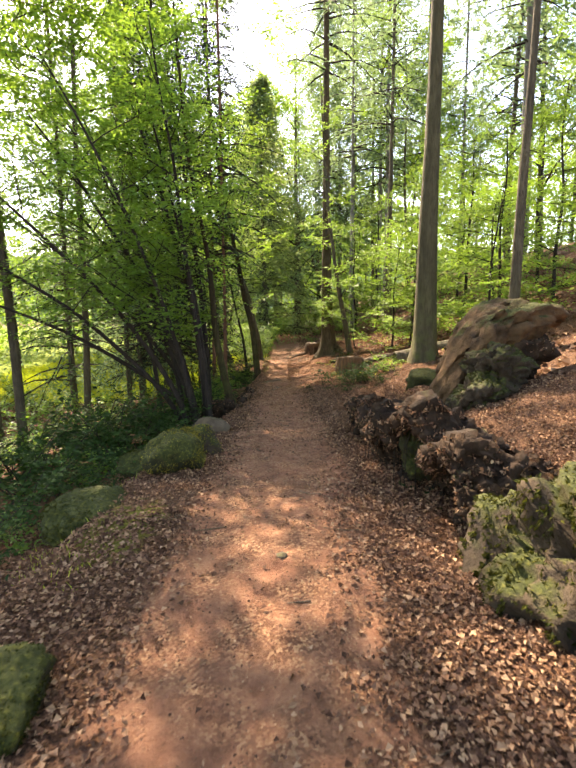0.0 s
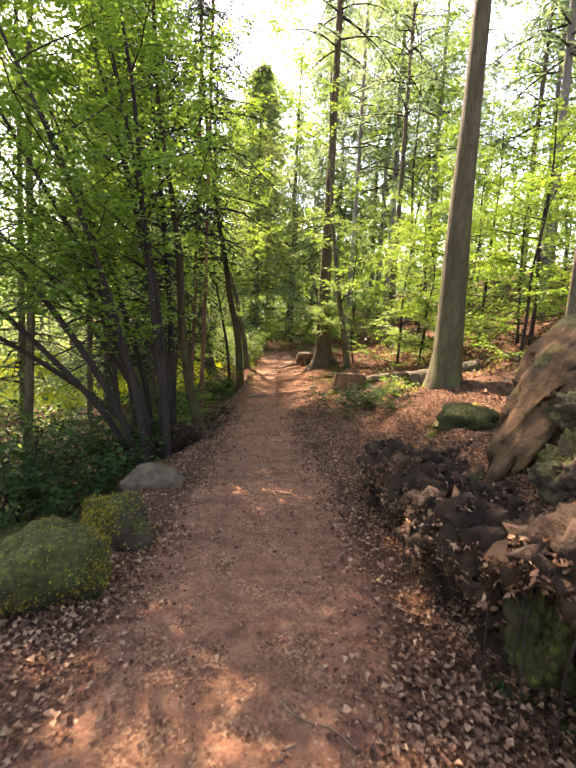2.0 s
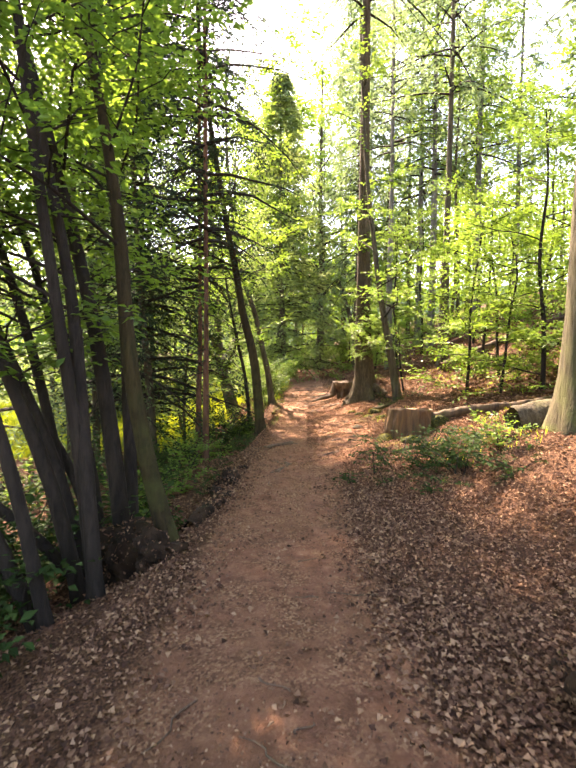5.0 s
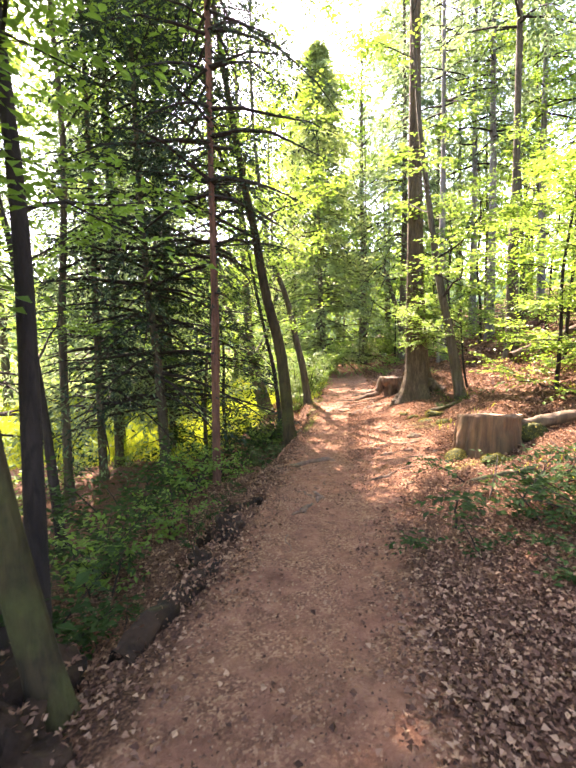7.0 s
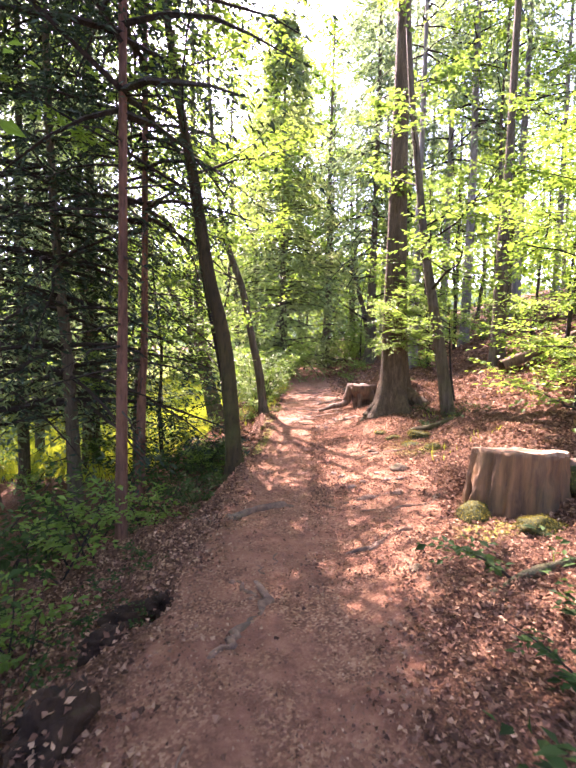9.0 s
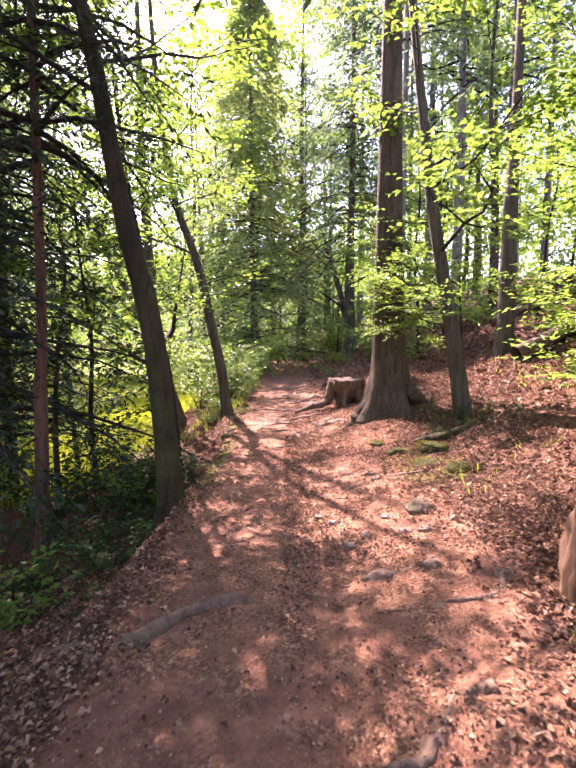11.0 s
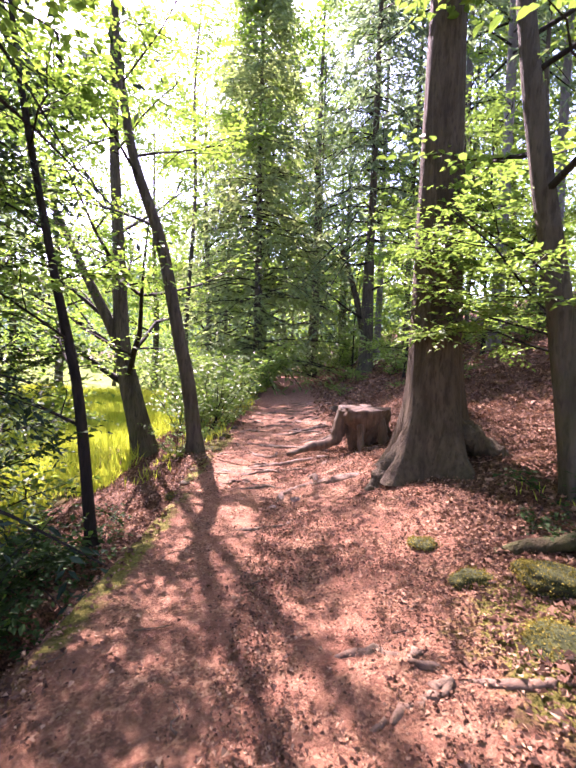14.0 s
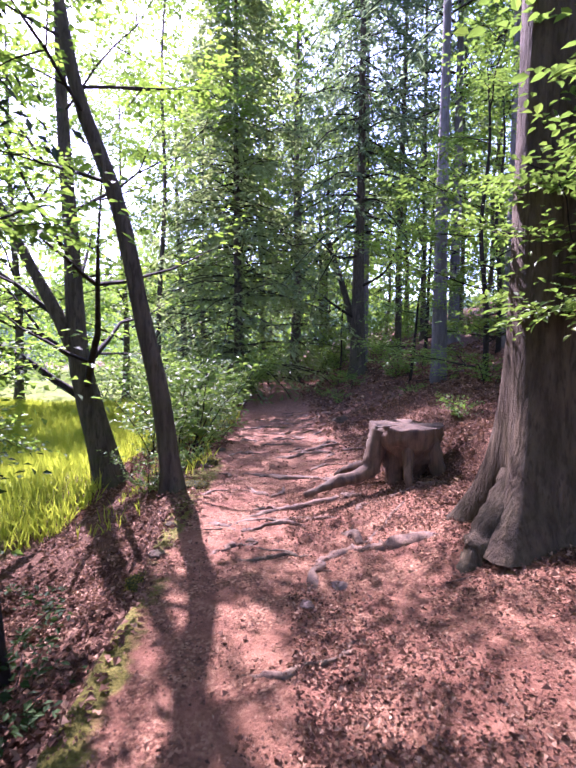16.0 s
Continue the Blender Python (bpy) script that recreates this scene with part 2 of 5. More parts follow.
class Tubes:
    """Round limbs gathered into one mesh."""

    def __init__(self):
        self.V, self.F, self.cap, self.n = [], [], [], 0

    def add(self, line, radii, sides=6, flare=0.0, lobes=5, rough=0.0, phase=0.0):
        line = np.asarray(line, float)
        n = len(line)
        radii = np.asarray(radii, float) * np.ones(n)
        d = unit(np.gradient(line, axis=0))
        ref = np.array([1.0, 0.0, 0.0]) if abs(d[0][0]) < 0.8 else np.array([0.0, 1.0, 0.0])
        s = unit(np.cross(d, ref))
        u = np.cross(d, s)
        a = np.linspace(0, 2 * np.pi, sides, endpoint=False) + phase
        r = np.repeat(radii[:, None], sides, 1)
        if flare:
            hgt = (line[:, 2] - line[0, 2])[:, None]
            lobe = 0.55 + 0.45 * np.cos(lobes * a + 1.3)[None, :] + 0.25 * np.cos(2 * a + 0.4)[None, :]
            r = r * (1 + flare * np.exp(-np.maximum(hgt, 0) / (1.3 * radii[0])) * lobe)
        if rough:
            r = r * (1 + rough * (rng.random(r.shape) - 0.5)) * (1 + rough * 0.8 * np.sin(3 * a + 0.7 * np.arange(n)[:, None] * 0.4))
        ring = line[:, None, :] + r[:, :, None] * (np.cos(a)[None, :, None] * s[:, None, :] + np.sin(a)[None, :, None] * u[:, None, :])
        i = np.arange(n - 1)[:, None] * sides
        j = np.arange(sides)[None, :]
        k = (j + 1) % sides
        f = np.stack([i + j, i + k, i + sides + k, i + sides + j], -1).reshape(-1, 4)
        self.V.append(ring.reshape(-1, 3))
        self.F.append(f + self.n)
        self.n += n * sides
        tip = np.array([[0, 0, 0]]) + line[-1] + d[-1] * radii[-1] * 0.12
        self.V.append(tip)
        last = self.n - sides
        cap = np.stack([last + j[0], last + k[0], np.full(sides, self.n), np.full(sides, self.n)], -1)
        self.cap.append(cap[:, :3])
        self.n += 1

    def mesh(self, name, mat):
        V, F = np.vstack(self.V), np.vstack(self.F)
        C = np.vstack(self.cap)
        T = np.vstack([F[:, [0, 1, 2]], F[:, [0, 2, 3]], C])
        return mesh_of(name, V, T, mat)


class Leaves:
    """Leaf blades gathered into one mesh."""

    def __init__(self):
        self.rows = []

    def add(self, P, D, N, L, W):
        D = unit(D)
        N = unit(N - D * (N * D).sum(1, keepdims=True))
        L, W = np.broadcast_to(L, len(P))[:, None], np.broadcast_to(W, len(P))[:, None]
        self.rows.append((P, D, N, L, W))

    def twigs(self, s, d, length, k, leaf, ratio=0.55, flat=0.35, droop=0.15, spread=0.9):
        """k leaves set left and right along each twig."""
        m = len(s)
        d = unit(d)
        side = unit(np.cross(d, np.array([0, 0, 1.0])))
        for j in range(k):
            f = (j + 0.6 + 0.5 * rng.random((m, 1))) / k
            P = s + d * length[:, None] * f
            P[:, 2] -= (droop * length * f[:, 0] ** 2)
            sign = 1 if j % 2 else -1
            D = d * (0.55 + 0.3 * f) + side * sign * spread + rng.normal(0, 0.25, (m, 3))
            D[:, 2] -= 0.15
            N = np.array([0, 0, 1.0]) + rng.normal(0, flat, (m, 3))
            L = leaf * (0.7 + 0.6 * rng.random(m))
            self.add(P, D, N, L, L * ratio)

    def mesh(self, name, mat, fine=False, fold=0.12):
        P, D, N, L, W = (np.concatenate(c) for c in zip(*self.rows))
        S = np.cross(D, N)
        tip = P + D * L - N * L * 0.12
        if fine:
            v = np.stack([P, P + D * L * 0.28 + S * W * 0.42 + N * W * 0.14, P + D * L * 0.66 + S * W * 0.36 + N * W * 0.08, tip,
                          P + D * L * 0.66 - S * W * 0.36 + N * W * 0.08, P + D * L * 0.28 - S * W * 0.42 + N * W * 0.14], 1)
            b = np.arange(len(P))[:, None] * 6
            f = np.concatenate([b + [[0, 1, 2, 3]], b + [[0, 3, 4, 5]]])
        else:
            v = np.stack([P, P + D * L * 0.45 + S * W * 0.5 + N * W * fold, tip, P + D * L * 0.45 - S * W * 0.5 + N * W * fold], 1)
            b = np.arange(len(P))[:, None] * 4
            f = np.concatenate([b + [[0, 1, 2]], b + [[0, 2, 3]]])
        return mesh_of(name, v.reshape(-1, 3), f, mat, False)


def joined(name, leaves, leafmat, tubes, bark):
    """Leaves and the twigs that bear them, as one mesh."""
    a, b = leaves.mesh("leaf_part", leafmat), tubes.mesh("twig_part", bark)
    got = []
    for me in (a, b):
        v, f = np.empty(len(me.vertices) * 3, np.float32), np.empty(len(me.loops), np.int32)
        me.vertices.foreach_get("co", v)
        me.loops.foreach_get("vertex_index", f)
        got.append((v.reshape(-1, 3), f.reshape(-1, 3)))
        bpy.data.meshes.remove(me)
    (va, fa), (vb, fb) = got
    me = mesh_of(name, np.vstack([va, vb]), np.vstack([fa, fb + len(va)]), leafmat, False)
    me.materials.append(bark)
    me.polygons.foreach_set("material_index", np.concatenate([np.zeros(len(fa), np.int32), np.ones(len(fb), np.int32)]))
    return me


# ---- the lie of the land ----
LATTICE = np.random.default_rng(3).random((256, 256))


def value_noise(x, y):
    xi, yi = np.floor(x).astype(int), np.floor(y).astype(int)
    fx, fy = x - xi, y - yi
    fx, fy = fx * fx * (3 - 2 * fx), fy * fy * (3 - 2 * fy)
    a, b = LATTICE[xi % 256, yi % 256], LATTICE[(xi + 1) % 256, yi % 256]
    c, d = LATTICE[xi % 256, (yi + 1) % 256], LATTICE[(xi + 1) % 256, (yi + 1) % 256]
    return (a * (1 - fx) + b * fx) * (1 - fy) + (c * (1 - fx) + d * fx) * fy - 0.5


def fractal(x, y, scale):
    return value_noise(x * scale, y * scale) + 0.5 * value_noise(x * scale * 2.1 + 7, y * scale * 2.1) + 0.25 * value_noise(x * scale * 4.3, y * scale * 4.3 + 3)


def step(a, lo, hi):
    f = np.clip((a - lo) / (hi - lo), 0, 1)
    return f * f * (3 - 2 * f)


def along(y, table):
    return np.interp(y, [a for a, _ in table], [b for _, b in table])


PATH_Z = [(-30, 0.3), (-5, 0.1), (3, 0.02), (5, -0.04), (7, -0.17), (10, -0.33), (12, -0.42), (15, -0.56), (18, -0.58), (22, -0.62), (30, -0.6), (45, -0.5), (90, 0.0)]
LEFT_EDGE = [(-5, -1.6), (2, -1.5), (5, -1.4), (7, -1.15), (9, -0.97), (10.5, -1.0), (11.3, -0.86), (12, -1.05), (13.2, -0.9), (15, -1.02), (17, -0.95), (19, -0.89), (20.3, -0.88), (21.7, -1.05), (22.8, -1.32), (24, -1.1), (45, -1.2)]
DIRT_LEFT = [(-5, -0.8), (2, -0.78), (8, -0.72), (15, -0.85), (45, -1.1)]
DIRT_RIGHT = [(-5, 0.4), (2, 0.43), (5, 0.6), (7, 0.6), (10, 0.48), (12, 0.4), (13.5, 0.85), (15, 1.4), (17, 1.3), (20, 1.5), (22, 1.0), (27, 1.0), (45, 0.9)]
BANK_FOOT = [(-5, 0.95), (2, 1.0), (3, 1.45), (4, 1.6), (6, 1.5), (7.3, 1.5), (8, 1.25), (10, 1.8), (13, 1.9), (15, 2.0), (20, 1.9), (22, 1.3), (26, 1.4), (40, 1.6)]

BURROWS = [(-1.04, 13.2, 0.17, 0.24, 0.4), (-1.25, 12.1, 0.16, 0.25, 0.3), (-1.12, 10.85, 0.12, 0.4, 0.16), (-1.25, 18.0, 0.22, 0.7, 0.3)]


def land(x, y):
    x, y = np.asarray(x, float), np.asarray(y, float)
    z = along(y, PATH_Z)
    left = np.maximum(along(y, LEFT_EDGE) - x, 0)
    right = np.maximum(x - along(y, BANK_FOOT), 0)
    near = 1 - step(y, 7.0, 9.5)
    ledge = step(y, 14.5, 16.5) * (1 - step(y, 25, 28))
    z = z - (0.14 + 0.2 * ledge) * step(left, 0, 0.45 - 0.2 * ledge) - 0.30 * left * np.exp(-left / 9) - 0.25 * step(left, 0.6, 3.0)
    rise = 0.30 * right * np.exp(-right / 60) + near * 0.14 * step(right, 0.0, 0.55) + 0.06 * step(right, 0, 0.8)
    z = z + rise + 0.2 * np.maximum(right - 3.4, 0) * np.exp(-np.maximum(right - 3.4, 0) / 45)
    z = z + 0.22 * np.exp(-((x - 1.75) / 1.0) ** 2 - ((y - 21.0) / 1.8) ** 2)
    for px, py, rx, ry, deep in BURROWS:
        z = z - deep * np.exp(-((((x - px) / rx) ** 2 + ((y - py) / ry) ** 2) ** 2))
    z = z + 0.16 * np.clip(x - 0.2, 0, 1.9) * step(y, 9, 12)
    off = step(left, 0, 0.6) + step(right, 0, 0.6)
    z = z + fractal(x, y, 0.55) * (0.03 + 0.22 * off) + fractal(x + 31, y, 2.3) * (0.025 + 0.07 * off) + fractal(x, y + 17, 6.5) * (0.022 + 0.012 * off)
    z = z + 6 * step(np.hypot(x, y - 20), 60, 200) * fractal(x, y, 0.02)
    return z


def land1(x, y):
    return float(land(np.array([x]), np.array([y]))[0])


def spaced(knots):
    out = [np.array([knots[0][0]], float)]
    for (a, _), (b, s) in zip(knots, knots[1:]):
        out.append(np.linspace(a, b, max(2, int(round((b - a) / s)) + 1))[1:])
    return np.concatenate(out)


def build_ground():
    xs = spaced([(-900, 0), (-100, 80), (-30, 7), (-8, 0.8), (-3, 0.2), (4.5, 0.07), (9, 0.3), (30, 1.0), (100, 7), (900, 80)])
    ys = spaced([(-900, 0), (-100, 80), (-10, 6), (0.5, 0.6), (24, 0.095), (42, 0.3), (70, 1.4), (140, 7), (1500, 100)])
    X, Y = np.meshgrid(xs, ys)
    Z = land(X, Y)
    V = np.stack([X, Y, Z], -1).reshape(-1, 3)
    nx = len(xs)
    i, j = np.meshgrid(np.arange(nx - 1), np.arange(len(ys) - 1))
    q = (j * nx + i).ravel()
    me = mesh_of("ground", V, np.stack([q, q + 1, q + nx + 1, q + nx], -1), M_GROUND)
    x, y = V[:, 0], V[:, 1]
    inside = np.minimum(x - along(y, DIRT_LEFT), along(y, DIRT_RIGHT) - x)
    path = step(inside, -0.25, 0.2)
    grass = step(-x, 3.4, 5.0) * step(y, 21, 25) * (1 - step(y, 80, 100))
    moss = np.zeros(len(x))
    for mx, my, rx, ry in ((-1.25, 3.4, 0.4, 0.7), (1.5, 17.6, 0.45, 0.8), (1.45, 14.3, 0.35, 0.4), (-0.85, 19.0, 0.14, 1.9), (-0.98, 21.6, 0.14, 1.0), (2.9, 9.6, 0.6, 0.8), (-1.0, 23.5, 0.25, 1.5)):
        moss = np.maximum(moss, np.exp(-(((x - mx) / rx) ** 2 + ((y - my) / ry) ** 2)))
    for key, val in (("path", path), ("grass", grass), ("moss", moss)):
        a = me.attributes.new(key, "FLOAT", "POINT")
        a.data.foreach_set("value", val.astype(np.float32))
    tagged(new("ground", me), "forest floor of brown leaf mould with a trodden reddish earth path", "ground", kind="structure")


build_ground()


# ---- trees ----
def fork(start, way, length, bend, n=6):
    """A limb's line from start, bending by the vector bend."""
    f = np.linspace(0, 1, n)[:, None]
    wob = np.cumsum(rng.normal(0, 0.035 * length, (n, 3)), 0) * f
    return start + unit(np.asarray(way, float)) * length * f + np.asarray(bend, float) * length * f ** 2 + wob


def crown_on(line, leaves, twigs, count, length, k, leaf, first=0.3, flat=0.35, ratio=0.55, tube=False, up=0.1, droop=0.15):
    """Leafy twigs along a limb."""
    n = len(line)
    u = (first + (1 - first) * rng.random(count)) * (n - 1.001)
    i, f = u.astype(int), (u % 1)[:, None]
    s = line[i] * (1 - f) + line[i + 1] * f
    d = unit(line[i + 1] - line[i])
    side = unit(np.cross(d, np.array([0, 0, 1.0])))
    way = d * 0.5 + side * rng.choice([-1.0, 1.0], count)[:, None] * (0.5 + 0.6 * rng.random((count, 1))) + rng.normal(0, 0.22, (count, 3))
    way[:, 2] += up
    ln = length * (0.5 + 0.8 * rng.random(count))
    leaves.twigs(s, way, ln, k, leaf, ratio, flat, droop)
    if tube:
        for a, w, q in zip(s, unit(way), ln):
            twigs.add([a, a + w * q * 0.5, a + w * q - np.array([0, 0, droop * q])], [0.006, 0.004, 0.002], 3)


def over_path(x, dx):
    """Would a limb from x, reaching dx aside, hang in the walker's way?"""
    return min(x, x + dx * 1.4) < 1.1 and max(x, x + dx * 1.4) > -1.0


def trunk_part(parent, pts, r0, r1, bark, flare=0.8, sides=16, rings=26, rough=0.05, lobes=5, name="trunk"):
    line = curve_through(pts, rings)
    f = np.linspace(0, 1, rings)
    tb = Tubes()
    tb.add(line, r0 * (1 - f) + r1 * f, sides, flare, lobes, rough, rng.random() * 6)
    part(name, tb.mesh(name, bark), parent)
    return line


def broadleaf(x, y, pts, r0, r1, bark, leafmat, label, limbs=9, low=0.25, reach=2.2, rise=0.35, subs=4, twig_n=16, twig_len=0.55, k=7, leaf=0.09,
              flare=0.8, fine=False, tube=False, flat=0.35, ratio=0.62, category="tree", name="tree", sink=0.12, group="", side=None, top=True):
    """A leafy tree: pts are the trunk's line from its foot, relative to it."""
    z = land1(x, y) - sink
    ob = thing(name, x, y, z, label, category, group)
    line = trunk_part(ob, pts, r0, r1, bark, flare)
    leaves, twigs = Leaves(), Tubes()
    n = len(line)
    a0 = rng.random() * 6.28
    for i in range(limbs):
        f = low + (1 - low) * (i + 0.5 * rng.random()) / limbs
        at = line[min(int(f * (n - 1)), n - 2)]
        a = a0 + i * 2.4 + rng.normal(0, 0.3)
        if side is not None:
            a = side + rng.normal(0, 0.9)
        ln = reach * (1.15 - 0.55 * f) * (0.75 + 0.5 * rng.random())
        if over_path(x + at[0], ln * math.cos(a)) and at[2] < 3.4 and side is None:
            a = math.pi - a
        way = np.array([math.cos(a), math.sin(a), rise + 0.5 * f * f])
        limb = fork(at, way, ln, (0, 0, 0.12 - 0.2 * rng.random()))
        rr = max(r0 * (1 - f) * 0.42, 0.012)
        tb = Tubes()
        tb.add(limb, np.linspace(rr, 0.006, len(limb)), 5)
        crown_on(limb, leaves, twigs, twig_n, twig_len, k, leaf, 0.3, flat, ratio, tube=tube)
        for q in range(subs):
            g = 0.25 + 0.65 * (q + rng.random()) / max(subs, 1)
            st = limb[min(int(g * (len(limb) - 1)), len(limb) - 2)]
            b = a + (0.9 if q % 2 else -0.9) + rng.normal(0, 0.25)
            sub = fork(st, (math.cos(b), math.sin(b), rise * 0.6 + 0.3 * rng.normal()), ln * 0.55 * (1.1 - 0.5 * g), (0, 0, 0.05))
            tb.add(sub, np.linspace(rr * 0.5, 0.004, len(sub)), 3)
            crown_on(sub, leaves, twigs, twig_n, twig_len, k, leaf, 0.15, flat, ratio, tube=tube)
        part("limb", tb.mesh("limb", M_TWIG), ob)
    if top:
        crown_on(line[int(n * 0.7):], leaves, twigs, twig_n, twig_len, k, leaf, 0.1, flat, ratio)
    part("crown", joined("crown", leaves, leafmat, twigs, M_TWIG) if tube else leaves.mesh("crown", leafmat, fine), ob)
    return ob


def conifer(x, y, pts, r0, r1, bark, label, z0, step_z, reach, whorl=5, twig_n=14, k=6, leaf=0.16, droop=0.35, flare=0.6, mat=None, dead=(), name="tree",
            category="conifer", group="", sink=0.12, sides=14):
    """A needle tree with whorled branches from height z0; dead: bare snags between two heights."""
    z = land1(x, y) - sink
    ob = thing(name, x, y, z, label, category, group)
    line = trunk_part(ob, pts, r0, r1, bark, flare, sides)
    H = line[-1][2]
    leaves, tb = Leaves(), Tubes()
    h = z0
    while h < H * 0.985:
        at = np.array([np.interp(h, line[:, 2], line[:, c]) for c in range(3)])
        f = (h - z0) / max(H - z0, 0.1)
        a0 = rng.random() * 6.28
        for q in range(whorl):
            a = a0 + q * 6.283 / whorl + rng.normal(0, 0.4)
            ln = reach * (1 - f) ** 0.8 * (0.7 + 0.5 * rng.random()) + 0.2
            at = np.array([np.interp(h + step_z * 0.5 * rng.random(), line[:, 2], line[:, c]) for c in range(3)])
            br = fork(at, (math.cos(a), math.sin(a), 0.1 + 0.16 * rng.normal()), ln, (0, 0, -droop * (0.6 + 0.8 * rng.random())), 5)
            tb.add(br, np.linspace(max(0.022 * (1 - f) * min(ln, 2), 0.008), 0.004, 5), 4)
            crown_on(br, leaves, None, twig_n, 0.35 * min(ln, 1.6) + 0.1, k, leaf, 0.12, 0.6, 0.32, up=-0.25, droop=0.5)
        h += step_z * (0.5 + rng.random())
    if dead:
        for h in np.arange(dead[0], dead[1], dead[2]):
            at = np.array([np.interp(h, line[:, 2], line[:, c]) for c in range(3)])
            a = rng.random() * 6.28
            br = fork(at, (math.cos(a), math.sin(a), 0.1 * rng.normal() - 0.05), 0.3 + 1.0 * rng.random(), (0, 0, -0.2), 5)
            snag = Tubes()
            snag.add(br, np.linspace(0.014, 0.003, 5), 4)
            part("dead_branch", snag.mesh("dead_branch", M_TWIG), ob, "bare grey dead branch")
    part("crown", joined("crown", leaves, mat or M_NEEDLE, tb, M_TWIG), ob)
    return ob


def shrub(x, y, stems, height, lean, leafmat, label, twig_n=14, twig_len=0.35, k=6, leaf=0.07, spread=0.6, category="shrub", name="shrub", fine=False, group="", base=0.15, flat=0.35, droop=0.15):
    z = land1(x, y) - 0.03
    ob = thing(name, x, y, z, label, category, group)
    leaves, twigs = Leaves(), Tubes()
    for i in range(stems):
        a = rng.random() * 6.28
        h = height * (0.6 + 0.5 * rng.random())
        st = np.array([base * rng.normal(), base * rng.normal(), 0.0])
        line = fork(st, (spread * math.cos(a) + lean[0], spread * math.sin(a) + lean[1], 1.0), h, (0.15 * math.cos(a), 0.15 * math.sin(a), -0.12), 7)
        tb = Tubes()
        tb.add(line, np.linspace(0.006 + 0.006 * height, 0.003, 7), 5)
        part("stem", tb.mesh("stem", M_TWIG), ob)
        crown_on(line, leaves, twigs, twig_n, twig_len, k, leaf, 0.15, flat, tube=False, droop=droop)
    part("foliage", leaves.mesh("foliage", leafmat, fine), ob)
    return ob


def up_line(h, lean=(0.0, 0.0), wob=0.0, n=5):
    f = np.linspace(0, 1, n)
    return [(lean[0] * h * q + wob * rng.normal() * q, lean[1] * h * q + wob * rng.normal() * q, h * q) for q in f]


# the large trees beside the path
conifer(1.64, 20.5, [(0.05, 0, 0), (0.02, 0, 1.5), (0.0, 0, 4), (-0.02, 0, 9), (0, 0, 24)], 0.31, 0.06, M_BARK_SPRUCE, "tall old spruce with thick brown trunk and spreading root flare", 11, 0.9, 3.0,
        flare=1.3, sides=56, name="spruce_tree")
conifer(3.25, 11.7, [(0, 0, 0), (0.02, 0, 3), (0.1, 0, 8), (0.15, 0, 24)], 0.29, 0.06, M_BARK_OLIVE, "tall straight conifer with smooth olive brown trunk", 11, 0.9, 2.8, flare=0.65, name="spruce_tree")
conifer(4.5, 9.9, [(0, 0, 0), (0.05, 0, 3), (0.18, 0, 8), (0.3, 0, 23)], 0.12, 0.03, M_BARK, "slender conifer with bare grey brown trunk on the slope", 12, 0.9, 2.2, flare=0.4, name="spruce_tree")
conifer(3.75, 29.0, [(0, 0, 0), (0, 0, 4), (0.03, 0, 9), (0, 0, 22)], 0.19, 0.04, M_BARK_PALE, "straight pale grey conifer trunk", 10, 0.9, 2.4, flare=0.3, name="spruce_tree")
far_spruce = conifer(2.95, 36.0, [(0, 0, 0), (0, 0, 4), (0.05, 0, 9), (0, 0, 25)], 0.30, 0.05, M_BARK, "old spruce with hanging blue green branches", 5.5, 0.6, 3.8, twig_n=16, leaf=0.26, droop=0.7, flare=0.9, name="spruce_tree")
for pts in ([(0, 0, 2.2), (-1.2, -0.4, 2.9), (-2.6, -0.8, 4.0)], [(0, 0, 3.4), (0.9, -0.9, 4.0), (1.3, -1.4, 5.6)], [(0, 0, 4.6), (-0.9, -0.8, 4.4), (-1.9, -1.2, 5.2)]):
    bough = Tubes()
    bough.add(curve_through(pts, 12), np.linspace(0.06, 0.012, 12), 7, rough=0.1)
    part("bough", bough.mesh("bough", M_TWIG), far_spruce, "bare crooked dead bough")
conifer(-1.55, 36.5, [(0, 0, 0), (-0.05, 0, 4), (-0.15, 0, 9), (-0.2, 0, 19)], 0.24, 0.04, M_BARK, "dark dense spruce at the edge of the path", 1.2, 0.42, 4.3, whorl=7, twig_n=14, k=5, leaf=0.27, flare=0.4, mat=M_YEW, name="spruce_tree")
conifer(4.65, 23.0, [(0, 0, 0), (0, 0, 3), (0.05, 0, 6), (0.1, 0, 20)], 0.2, 0.04, M_BARK, "conifer with grey brown trunk on the slope", 9, 0.9, 2.4, flare=0.4, name="spruce_tree")
conifer(-4.0, 18.4, [(0, 0, 0), (-0.1, 0, 2.6), (-0.35, 0, 6.2), (-0.6, 0, 18)], 0.13, 0.03, M_BARK, "spruce with dead lower branches and dense needles darkened for shade", 2.0, 0.36, 2.5, whorl=6, twig_n=20, k=7, leaf=0.12, mat=M_NEEDLE_SHADED, dead=(0.8, 5, 0.3), flare=0.3, name="spruce_tree")
conifer(-2.72, 17.9, [(0, 0, 0), (0.05, 0, 2), (0.1, 0, 4), (0.15, 0, 17)], 0.085, 0.03, M_BARK_RED, "thin straight pine with reddish brown trunk", 4.4, 0.5, 1.8, twig_n=18, k=9, leaf=0.085, mat=M_NEEDLE_SHADED, dead=(1.5, 6, 0.22), flare=0.3, name="pine_tree", group="red trunked pines")
